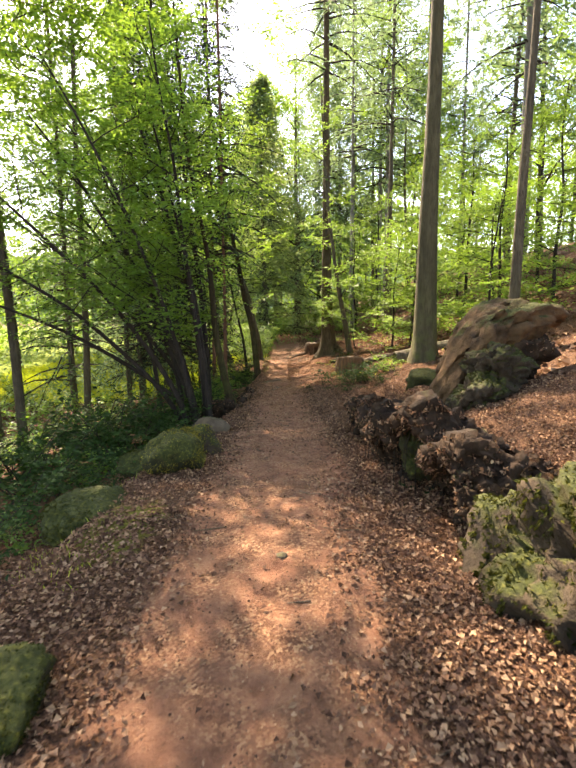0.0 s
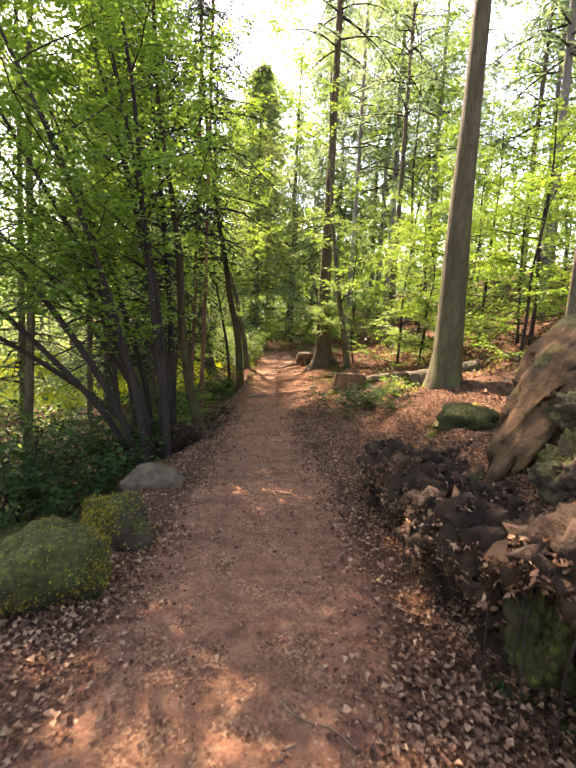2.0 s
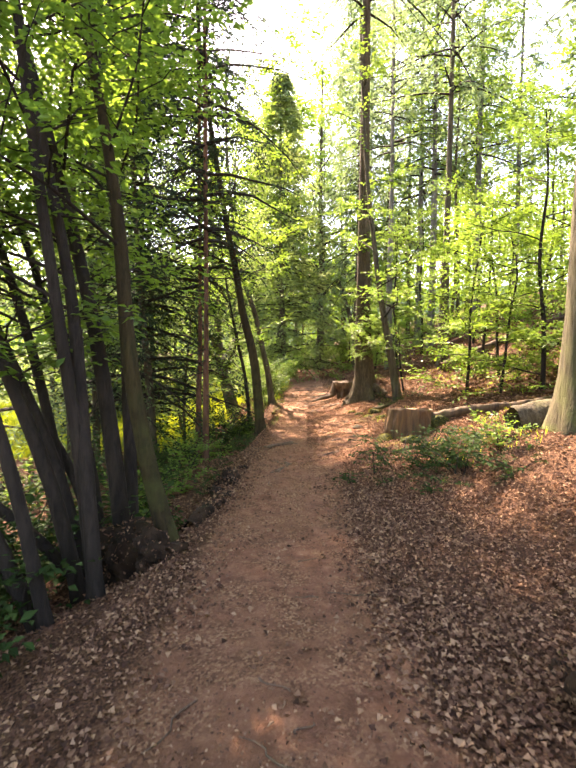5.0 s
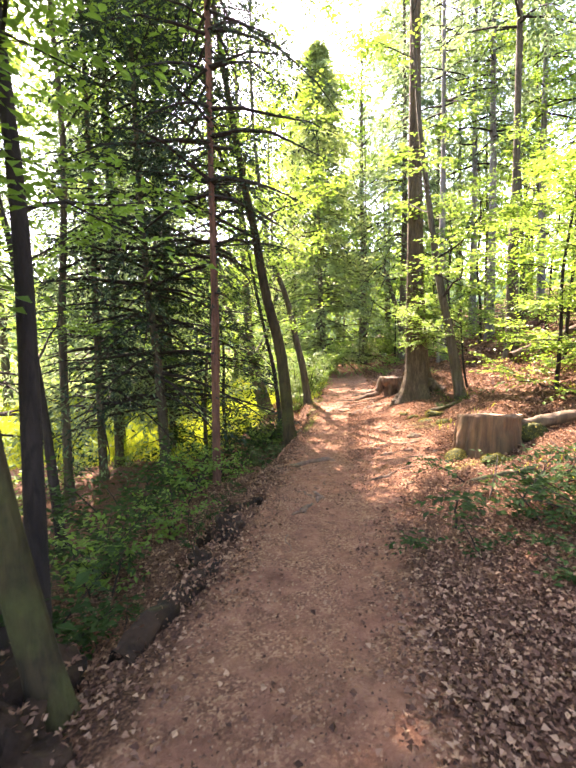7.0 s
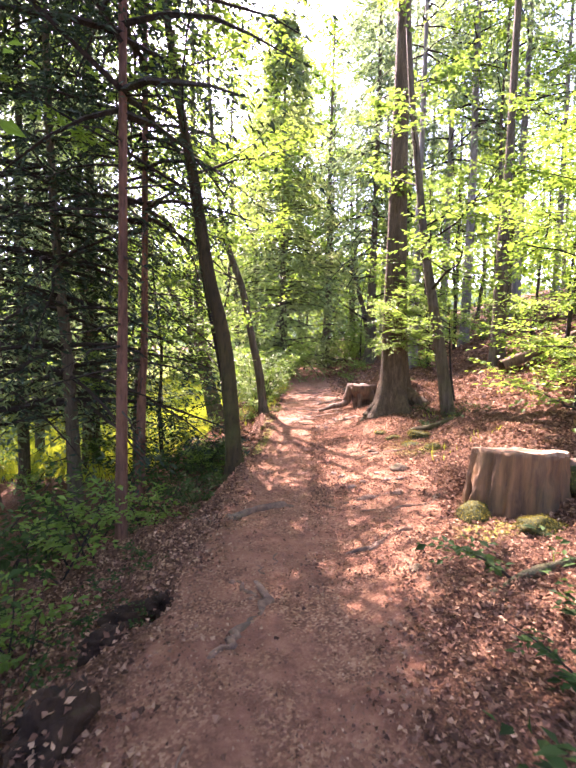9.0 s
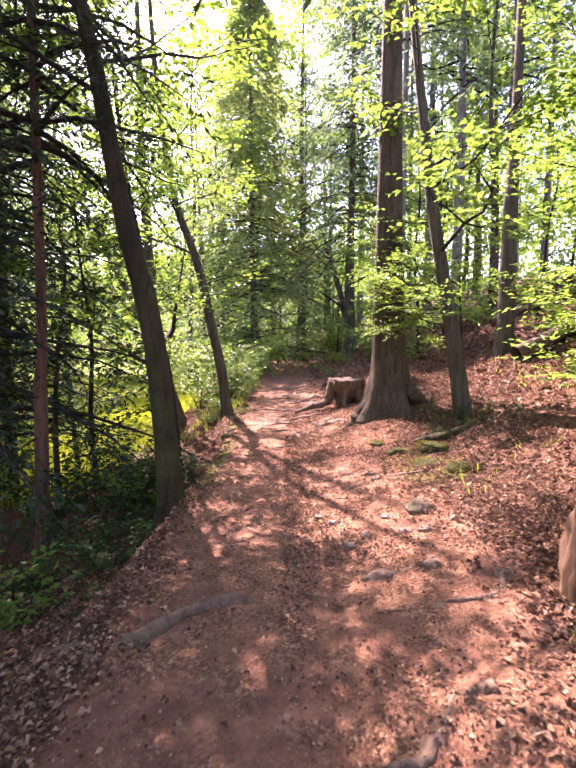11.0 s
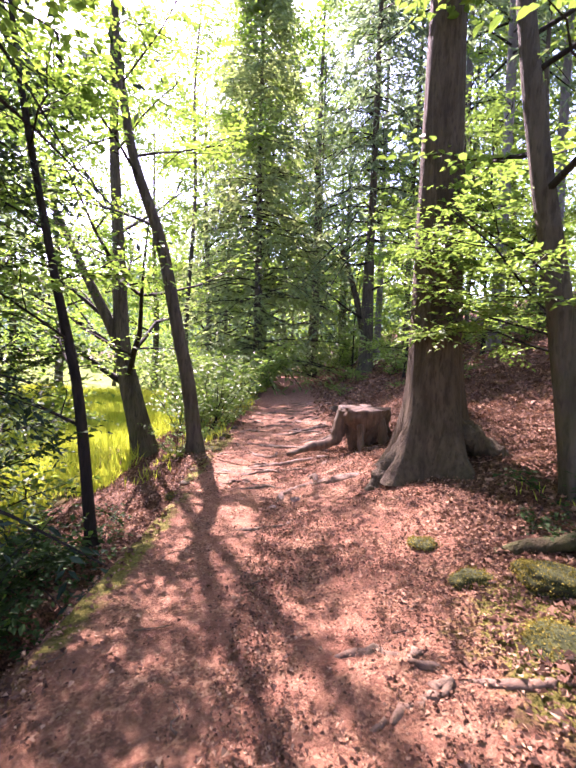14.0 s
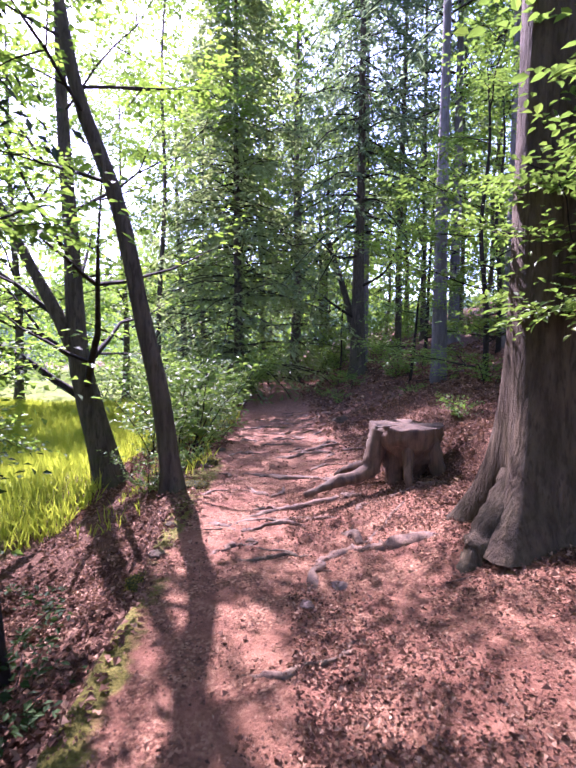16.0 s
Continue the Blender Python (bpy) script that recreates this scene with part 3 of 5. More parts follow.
conifer(-1.95, 15.2, [(0, 0, 0), (0.03, 0, 2), (0.05, 0, 4), (0.1, 0, 16)], 0.065, 0.03, M_BARK_RED, "thin straight pine with reddish brown trunk", 4.4, 0.5, 1.8, twig_n=18, k=9, leaf=0.085, mat=M_NEEDLE_SHADED, dead=(1.5, 6, 0.22), flare=0.3, name="pine_tree", group="red trunked pines")

broadleaf(-1.05, 17.1, [(0, 0, 0), (-0.15, 0, 1.8), (-0.4, 0, 2.9), (-0.6, 0, 4.1), (-0.85, 0, 5.4), (-1.4, 0.3, 9), (-1.6, 0.4, 13)], 0.115, 0.03, M_BARK_MOSS, M_BEECH,
          "leaning young beech with mossy brown trunk at the path edge", limbs=11, low=0.42, reach=2.8, subs=4, twig_n=13, flare=0.9)
broadleaf(-1.22, 22.8, [(0, 0, 0), (-0.14, 0, 1.13), (-0.32, 0, 1.95), (-0.58, 0, 3.2), (-0.98, 0, 4.3), (-1.15, 0, 5.1), (-1.33, 0.1, 6.2), (-1.6, 0.4, 9), (-1.6, 0.5, 12)], 0.115, 0.03, M_BARK, M_BEECH,
          "curving slender tree with dark trunk leaning over the meadow", limbs=9, low=0.42, reach=2.4, subs=4, twig_n=15, flare=0.7)
stout = broadleaf(-3.1, 26.4, [(0, 0, 0), (-0.4, 0, 1.6), (-0.6, 0, 2.6), (-0.7, 0, 4.5), (-0.85, 0, 7.5), (-0.9, 0, 13)], 0.265, 0.05, M_BARK, M_BEECH,
          "stout tree with forked grey trunk beside the meadow", limbs=13, low=0.2, reach=3.4, rise=0.6, subs=3, twig_n=13, twig_len=0.7, leaf=0.10, flare=0.6)
fork_limb = Tubes()
fork_limb.add(curve_through([(-0.55, 0, 2.3), (-0.95, -0.05, 3.2), (-1.7, 0, 4.6), (-2.9, 0.1, 7.0)], 18), np.linspace(0.15, 0.05, 18), 10, rough=0.06)
part("limb", fork_limb.mesh("limb", M_BARK), stout, "lower fork of the trunk leaning outwards")
broadleaf(-1.66, 20.15, [(0, 0, 0), (-0.15, 0, 1.6), (-0.4, 0, 2.8), (-0.7, 0, 4.4), (-0.9, 0, 6)], 0.06, 0.02, M_TWIG, M_DEEP, "thin dark sapling below the path", limbs=9, low=0.2, reach=1.3, twig_n=12, leaf=0.08)
broadleaf(2.42, 19.2, [(0.05, 0, 0), (-0.1, 0, 0.9), (-0.22, 0, 1.6), (-0.45, 0, 2.8), (-0.62, 0, 4), (-0.9, 0, 6.4), (-1.1, 0, 10)], 0.125, 0.03, M_BARK, M_BRIGHT,
          "leaning maple with dark curved trunk and yellow green leaves", limbs=9, low=0.42, reach=1.9, rise=0.2, subs=3, twig_n=10, leaf=0.095, ratio=0.72, flare=0.5, fine=True)

# Its leaf colour stands in for the unlit depth of the slope.
broadleaf(-3.25, 20.9, up_line(5.6, (-0.03, 0.0), 0.12), 0.05, 0.012, M_TWIG, M_SHADE, "dense young tree on the slope below the path, leaves darkened for shade", limbs=13, low=0.12, reach=1.7, subs=3, twig_n=15, leaf=0.085)

# the hazel clump below the path's edge
broadleaf(-1.2, 9.9, [(0.12, 0, 0), (-0.1, 0, 0.9), (-0.24, 0, 1.8), (-0.3, 0, 2.8), (-0.4, 0, 3.6), (-0.7, 0.2, 5.2), (-0.9, 0.4, 8)], 0.085, 0.02, M_BARK_MOSS, M_DEEP,
          "hazel stem with mossy bark leaning over the path edge", limbs=9, low=0.5, reach=2.0, leaf=0.065, flare=1.4, group="hazel clump", fine=True)
def arc(h, lx, ly):
    """A stem that springs up and bends outwards as it rises."""
    return [(lx * h * f ** 1.4 + 0.05 * rng.normal() * f, ly * h * f + 0.06 * rng.normal() * f, h * (f - 0.18 * abs(lx) * f ** 2.2)) for f in np.linspace(0, 1, 7)]


for hx, hy, lx, ly, hh, hr in ((-1.62, 10.2, -0.22, 0.05, 7.5, 0.085), (-1.5, 9.3, -0.18, 0.1, 7, 0.06), (-1.75, 9.6, -0.45, 0.0, 6.5, 0.065), (-1.7, 10.6, -0.1, 0.1, 8, 0.07), (-1.9, 10.0, -0.55, 0.1, 6.4, 0.06),
                               (-1.8, 9.1, -0.7, -0.1, 6, 0.055), (-2.2, 10.3, -0.3, 0.1, 7, 0.06), (-2.0, 10.6, -0.4, 0.15, 7.5, 0.06), (-1.9, 9.3, -1.0, -0.15, 5.5, 0.05), (-3.6, 13.8, -0.2, 0.05, 8, 0.07),
                               (-1.75, 9.8, -1.35, -0.3, 4.6, 0.05), (-1.7, 9.0, -0.32, -0.05, 7, 0.05), (-1.85, 10.3, -0.85, 0.2, 6, 0.055), (-1.6, 9.5, -0.1, -0.05, 7.5, 0.055)):
    broadleaf(hx, hy, arc(hh, lx, ly), hr, 0.012, M_TWIG, M_DEEP, "dark slender hazel stem fanning out of a dense clump", limbs=9, low=0.34, reach=1.7, subs=3, twig_n=10, k=6, leaf=0.085,
              flare=0.4, group="hazel clump", name="hazel_stem")
M_MOSS = leaf_mat("moss_strand", [(0.0, (0.006, 0.010, 0.002)), (0.6, (0.024, 0.030, 0.004)), (1.0, (0.075, 0.07, 0.010))], (0.09, 0.09, 0.01), 0.2, 0.8, 0.08)
# Lighter copy of M_MOSS, with direct sunlight painted in as yellow.
M_MOSS_SUNLIT = leaf_mat("sunlit_moss_strand", [(0.0, (0.06, 0.055, 0.008)), (0.6, (0.17, 0.14, 0.02)), (1.0, (0.30, 0.24, 0.04))], (0.3, 0.26, 0.03), 0.2, 0.8, 0.08)

# ---- rocks, banks and boulders ----
def gnarled(me, amount, scale):
    for v in me.vertices:
        v.co += v.normal * amount * noise.fractal(v.co * scale, 0.9, 2.0, 4)
    me.update()
    return me


def rock_mesh(sx, sy, sz, mat, seed, rough=0.12, facets=9, detail=4):
    """A weathered block: a ball cut by planes, then worn and pitted."""
    r = np.random.default_rng(seed)
    bm = bmesh.new()
    bmesh.ops.create_icosphere(bm, subdivisions=detail, radius=1)
    nrm = unit(r.normal(0, 1, (facets, 3)))
    dist = 0.62 + 0.3 * r.random(facets)
    off = Vector(r.random(3) * 50)
    for v in bm.verts:
        d = np.array(v.co)
        t = nrm @ d
        cut = np.min(np.where(t > 0.05, dist / np.maximum(t, 0.05), 9.0))
        rad = 1 / ((1 / min(cut, 1.0)) ** 1.0)
        p = Vector(d)
        rad += rough * noise.fractal(p * 1.7 + off, 0.9, 2.1, 4) + rough * 0.35 * noise.fractal(p * 7 + off, 0.8, 2.0, 3)
        cleft = abs(noise.noise(p * 2.1 + off * 1.3)) / 0.11
        if cleft < 1:
            rad -= min(rough, 0.3) * 0.9 * (1 - cleft)
        v.co = Vector((d[0] * rad * sx, d[1] * rad * sy, d[2] * rad * sz))
    for f in bm.faces:
        f.smooth = True
    me = bpy.data.meshes.new("rock")
    bm.to_mesh(me)
    bm.free()
    me.materials.append(mat)
    return me


def fuzz(ob, me, count, length, mat, seed, low=-0.2, name="moss", wide=0.012, label="shaggy green moss", sag=0.7, even=0.15):
    """Short moss strands over the upper faces of a stone."""
    r = np.random.default_rng(seed)
    n = len(me.polygons)
    c, m, a = np.empty(n * 3), np.empty(n * 3), np.empty(n)
    me.polygons.foreach_get("center", c)
    me.polygons.foreach_get("normal", m)
    me.polygons.foreach_get("area", a)
    c, m = c.reshape(-1, 3), m.reshape(-1, 3)
    w = a * (m[:, 2] > low) * (even + step(fractal(c[:, 0] + seed, c[:, 1] + c[:, 2], 3.0), -0.1, 0.25))
    pick = r.choice(n, count, p=w / w.sum())
    lv = Leaves()
    P = c[pick] + r.normal(0, 0.008, (count, 3))
    D = m[pick] * (sag > 0.1) + r.normal(0, 0.5, (count, 3)) - np.array([0, 0, sag])
    lv.add(P - m[pick] * 0.004, D, m[pick] + r.normal(0, 0.5, (count, 3)), length * (0.5 + r.random(count)), wide * (0.5 + r.random(count)))
    tagged(part(name, lv.mesh(name, mat), ob), label, kind="stuff")


def rock(x, y, size, mat, label, seed, lift=0.3, turn=0.0, tilt=0.0, rough=0.12, name="rock", category="rock", group="", detail=4, z=None, moss=None):
    ob = new(name, rock_mesh(*size, mat, seed, rough, detail=detail))
    ob.location = (x, y, (land1(x, y) if z is None else z) + size[2] * lift)
    ob.rotation_euler = (radians(tilt), radians(tilt * 0.6), radians(turn))
    if mat is M_ROCK_GREEN:
        fuzz(ob, ob.data, int(13000 * min(size[0] * size[1] * 4, 2.2)) + 800, 0.011, moss or (M_MOSS_SUNLIT if name == "moss_cushion" else M_MOSS), seed, -0.75, wide=0.007)
    elif mat is M_ROCK and size[0] > 0.2:
        fuzz(ob, ob.data, 3500, 0.018, moss or M_MOSS, seed, 0.3)
    elif mat is M_EARTH_SHADED:
        fuzz(ob, ob.data, int(900 * min(size[0] * size[1] * 4, 1.0)) + 40, 0.035, M_LITTER, seed, 0.1, "dead_leaves", 0.024, "dead leaves caught on top", 0.0)
    return tagged(ob, label, category, group)


def overhang(x, y, z):
    """A long faceted slab whose near end droops down into the bank."""
    me = gnarled(rock_mesh(1.3, 0.46, 0.36, M_BROWN_STONE, 77, 0.15, 14, 5), 0.09, 3.2)
    for v in me.vertices:
        d = max(0.35 - v.co.x, 0) / 1.6
        v.co.z -= 1.15 * d ** 1.7
        v.co.x += 0.28 * d
        v.co.z -= 0.12 * max(v.co.x - 0.7, 0)
    me.update()
    ob = tagged(new("boulder", me), "long overhanging brown boulder arching out of the bank", "rock")
    ob.location = (x, y, z)
    ob.rotation_euler = (0, radians(-4), radians(14))
    fuzz(ob, me, 500, 0.02, M_MOSS, 5, 0.75)


# ---- the undercut bank ----
LIP_X = [(2.9, 1.25), (3.4, 1.12), (4.0, 1.0), (4.6, 0.88), (5.1, 0.84), (5.6, 0.98), (6.0, 0.88), (6.5, 0.86), (7.0, 1.0), (7.5, 1.06), (8.1, 1.3)]
LIP_Z = [(2.9, 0.3), (3.4, 0.55), (4.2, 0.68), (4.8, 0.5), (5.3, 0.38), (6.0, 0.48), (6.5, 0.36), (7.1, 0.42), (7.6, 0.3), (8.1, 0.03)]
HOLLOW = [(2.9, 0.1), (3.5, 0.3), (4.1, 0.42), (4.7, 0.2), (5.2, 0.12), (5.8, 0.34), (6.2, 0.25), (6.7, 0.12), (7.2, 0.26), (7.7, 0.15), (8.1, 0.05)]


def earth_bank():
    """A lip of root-bound humus over a hollow, its shade put into the earth colour, along the foot of the slope."""
    ys = np.linspace(2.9, 8.1, 260)
    rows = []
    for y in ys:
        lx, lz, u = float(along(y, LIP_X)), float(along(y, LIP_Z)), float(along(y, HOLLOW))
        lx += 0.05 * math.sin(5.3 * y) + 0.04 * math.sin(11.7 * y + 1)
        u *= 1.25 + 0.5 * math.sin(7.1 * y)
        lz *= 1 + 0.22 * math.sin(9.3 * y + 2)
        base = land1(lx, y)
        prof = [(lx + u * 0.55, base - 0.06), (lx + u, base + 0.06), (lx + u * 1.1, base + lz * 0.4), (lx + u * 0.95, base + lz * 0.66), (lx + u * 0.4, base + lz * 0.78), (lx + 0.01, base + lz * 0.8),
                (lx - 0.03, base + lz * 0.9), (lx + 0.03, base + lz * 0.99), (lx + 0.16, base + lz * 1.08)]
        for k in range(1, 7):
            x = lx + 0.16 + 0.16 * k
            f = k / 6
            prof.append((x, (base + lz * 1.08) * (1 - f) + (land1(x, y) - 0.05 * f) * f + 0.1 * math.sin(math.pi * f) * lz))
        rows.append(curve_through([(a, y, b) for a, b in prof], 60))
    V = np.array(rows)
    n, m = V.shape[:2]
    i, j = np.meshgrid(np.arange(m - 1), np.arange(n - 1))
    q = (j * m + i).ravel()
    me = mesh_of("earth_bank", V.reshape(-1, 3), np.stack([q, q + m, q + m + 1, q + 1], -1), M_EARTH_SHADED)
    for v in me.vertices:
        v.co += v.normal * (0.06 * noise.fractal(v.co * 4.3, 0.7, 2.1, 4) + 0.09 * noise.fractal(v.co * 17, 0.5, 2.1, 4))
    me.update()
    ob = tagged(new("earth_bank", me), "undercut bank of root-bound earth, darkened for shade, strewn with dead leaves", "bank")
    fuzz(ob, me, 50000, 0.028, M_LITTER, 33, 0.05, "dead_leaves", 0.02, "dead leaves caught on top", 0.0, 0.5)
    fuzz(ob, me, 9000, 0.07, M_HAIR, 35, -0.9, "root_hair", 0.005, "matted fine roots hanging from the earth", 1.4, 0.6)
    fuzz(ob, me, 4200, 0.025, M_MOSS, 34, -0.1, "moss", 0.008, "dark green moss in patches")
    r = np.random.default_rng(36)
    for _ in range(30):
        y = 3.0 + 4.9 * r.random()
        x, z = float(along(y, LIP_X)) + 0.03 * r.normal(), land1(float(along(y, LIP_X)), y) + float(along(y, LIP_Z)) * 0.85
        ln = float(along(y, LIP_Z)) * (0.3 + 0.6 * r.random())
        tb = Tubes()
        tb.add(curve_through([(x + 0.06, y, z), (x + 0.02, y + 0.05 * r.normal(), z - ln * 0.3), (x + 0.03 * r.normal(), y + 0.12 * r.normal(), z - ln)], 8), np.linspace(0.007, 0.002, 8), 5)
        part("rootlet", tb.mesh("rootlet", M_TWIG), ob, "thin bare root hanging from the lip")


earth_bank()
overhang(2.62, 6.6, 1.38)
rock(2.62, 6.15, (0.5, 0.38, 0.36), M_ROCK, "mossy boulder lying under the overhanging one", 11, 0.0, 20, name="boulder", z=0.82, rough=0.3, detail=5)
rock(2.25, 5.75, (0.36, 0.32, 0.3), M_ROCK, "dark mossy boulder in the leaf litter", 12, 0.0, 70, name="boulder", z=0.5, rough=0.28, detail=5)
rock(3.1, 6.6, (0.5, 0.4, 0.4), M_EARTH_SHADED, "brown earthy block under the overhang", 19, 0.0, 10, name="boulder", z=0.95, rough=0.3)
rock(1.14, 4.2, (0.13, 0.16, 0.3), M_ROCK_GREEN, "upright stone hung with yellow green moss", 13, 0.0, 30, name="boulder", z=0.32, rough=0.3, detail=5)
boulder = rock(1.66, 2.2, (0.68, 1.05, 0.8), M_ROCK, "large boulder covered with hanging green moss", 14, 0.0, 6, z=0.12, rough=0.3, name="boulder", detail=5)
fuzz(boulder, boulder.data, 16000, 0.03, M_MOSS, 141, -0.35)
rock(1.6, 1.6, (0.42, 0.45, 0.42), M_EARTH_SHADED, "stone at the foot of the bank, coloured like shaded earth", 16, 0.0, 0, name="boulder", z=0.1, rough=0.25)
rock(2.35, 8.2, (0.4, 0.5, 0.3), M_ROCK_GREEN, "low stone under bright yellow moss", 17, 0.3, 30, name="boulder")
rock(-1.16, 7.1, (0.31, 0.2, 0.22), M_ROCK_BARE, "smooth pale sandstone boulder at the path edge", 21, 0.05, 12, 4, rough=0.06, name="boulder")
rock(-1.06, 5.7, (0.31, 0.23, 0.27), M_ROCK, "angular stone with a mossy ridge painted sunlit yellow", 22, 0.25, -25, 8, name="boulder", moss=M_MOSS_SUNLIT)
rock(-1.2, 4.9, (0.34, 0.3, 0.29), M_ROCK_GREEN, "rounded boulder covered in moss painted a sunlit olive", 23, 0.45, 40, name="boulder", moss=M_MOSS_SUNLIT)
rock(-1.75, 5.6, (0.3, 0.25, 0.18), M_ROCK_GREEN, "low mossy stone below the path edge", 24, 0.4, 80, name="boulder")
rock(-1.5, 10.0, (0.42, 0.4, 0.3), M_EARTH_SHADED, "earthy root stool of the hazel clump, darkened for shade", 28, 0.25, 0, rough=0.3, name="root_stool", category="root")
rock(-1.13, 9.62, (0.2, 0.3, 0.2), M_EARTH_SHADED, "root mass at the foot of the hazel, darkened for shade", 29, 0.2, 20, rough=0.45, name="root_stool", category="root")
rock(-1.12, 1.72, (0.2, 0.26, 0.15), M_ROCK_GREEN, "mossy stone among dead leaves", 25, 0.3, 10)
rock(-1.65, 3.9, (0.4, 0.5, 0.2), M_ROCK_GREEN, "low mossy hummock at the path edge", 26, 0.2, 0)
for i, (sx, sy, ss, lift) in enumerate(((0.3, 16.53, 0.05, 0.3), (0.4, 16.4, 0.06, 0.3), (0.5, 15.97, 0.075, 0.4), (0.63, 16.12, 0.06, 0.4), (0.84, 16.4, 0.06, 0.3), (1.06, 16.05, 0.07, 0.4), (0.92, 16.08, 0.06, 0.3),
                                        (1.3, 16.14, 0.05, 0.3), (1.1, 16.45, 0.17, -0.1), (0.1, 20.14, 0.06, 0.2), (0.32, 20.3, 0.07, 0.2), (-0.02, 22.03, 0.05, 0.4), (0.12, 22.1, 0.05, 0.3), (0.74, 13.62, 0.08, 0.1),
                                        (-0.95, 20.9, 0.09, 0.3), (-1.0, 21.6, 0.07, 0.3), (-1.02, 23.9, 0.1, 0.3), (-0.95, 25.0, 0.1, 0.3), (1.2, 27.2, 0.22, 0.4), (1.55, 25.2, 0.18, 0.3), (-0.05, 2.9, 0.05, 0.2))):
    rock(sx, sy, (ss * 0.95, ss * 0.7, ss * 0.4), M_PEBBLE if i < 13 and ss < 0.12 else M_ROCK_BARE, "small weathered stone set in the earth path", 50 + i, lift - 0.15, 33 * i, rough=0.25, name="stone", category="stone", group="stones of the path", detail=3)


# ---- stumps, logs and roots ----
def stump(x, y, r, height, label, tilt, lobes, flare):
    z = land1(x, y) - 0.1
    ob = thing("tree_stump", x, y, z, label, "stump")
    tb = Tubes()
    n = 16
    tb.add([(tilt * q / n, 0, (height + 0.1) * q / n) for q in range(n + 1)], r * (1 + 0.02 * np.sin(np.linspace(0, 5, n + 1))), 90, flare, lobes, 0.012)
    side = tb.mesh("side", M_STUMP)
    for v in side.vertices:
        a = math.atan2(v.co.y, v.co.x - tilt * v.co.z / height)
        ridge = noise.fractal(Vector((6 * math.cos(a), 6 * math.sin(a), 0.9 * v.co.z)), 0.9, 2.1, 4)
        fade = 1 - 0.75 * min(max((v.co.z - height + 0.08) / 0.15, 0), 1)
        v.co += v.normal * (0.07 * ridge + 0.02 * noise.fractal(v.co * 9, 0.9, 2, 3)) * fade
    for v in side.vertices:
        v.co.z -= 0.15 * v.co.y * min(max((v.co.z - 0.1) / height, 0), 1)
    side.update()
    part("side", side, ob, "split bark-less brown wood with moss")
    bm = bmesh.new()
    a = [(tilt + r * 0.99 * math.cos(q * math.tau / 40) * (1 + 0.04 * math.sin(3 * q)), r * 0.99 * math.sin(q * math.tau / 40) * (1 + 0.04 * math.cos(2 * q)), height + 0.1) for q in range(40)]
    a = [(p[0], p[1], p[2] - 0.15 * p[1]) for p in a]
    lo, hi = [bm.verts.new((p[0], p[1], p[2] - 0.02)) for p in a], [bm.verts.new((p[0] * 0.995, p[1] * 0.995, p[2] + 0.018 + 0.01 * math.sin(i))) for i, p in enumerate(a)]
    bm.faces.new(hi)
    for i in range(40):
        bm.faces.new((lo[i], lo[(i + 1) % 40], hi[(i + 1) % 40], hi[i]))
    me = bpy.data.meshes.new("cut_face")
    bm.to_mesh(me)
    bm.free()
    me.materials.append(M_CUT)
    part("cut_face", me, ob, "pale sawn top")
    return ob


def root_mesh(pts, r0, r1, sink=0.35, rings=34, mat=None, wob=0.03, knots=0.28, bury=True):
    """A root along the ground through pts (x, y[, lift])."""
    p = curve_through([(q[0], q[1], q[2] if len(q) > 2 else 0.0) for q in pts], rings)
    p[:, 0] += np.cumsum(rng.normal(0, wob * 0.25, rings)) * np.sin(np.linspace(0, 3.14, rings))
    p[:, 1] += np.cumsum(rng.normal(0, wob * 0.25, rings)) * np.sin(np.linspace(0, 3.14, rings))
    r = np.linspace(r0, r1, rings) * (1 + knots * np.sin(np.linspace(0, 17, rings) + pts[0][0] * 9) + knots * 0.7 * (rng.random(rings) - 0.5))
    p[:, 2] += land(p[:, 0], p[:, 1]) - sink * r - 1.8 * r * np.abs(np.linspace(-1 if bury else 0, 1, rings)) ** 5 + (0.4 * r0 if bury else 0.0) * np.sin(np.linspace(0, 9, rings) + 5 * pts[0][1])
    tb = Tubes()
    tb.add(p, r, 10, rough=0.16)
    return gnarled(tb.mesh("root", mat or M_ROOT), 0.2 * (r0 + r1), 9)


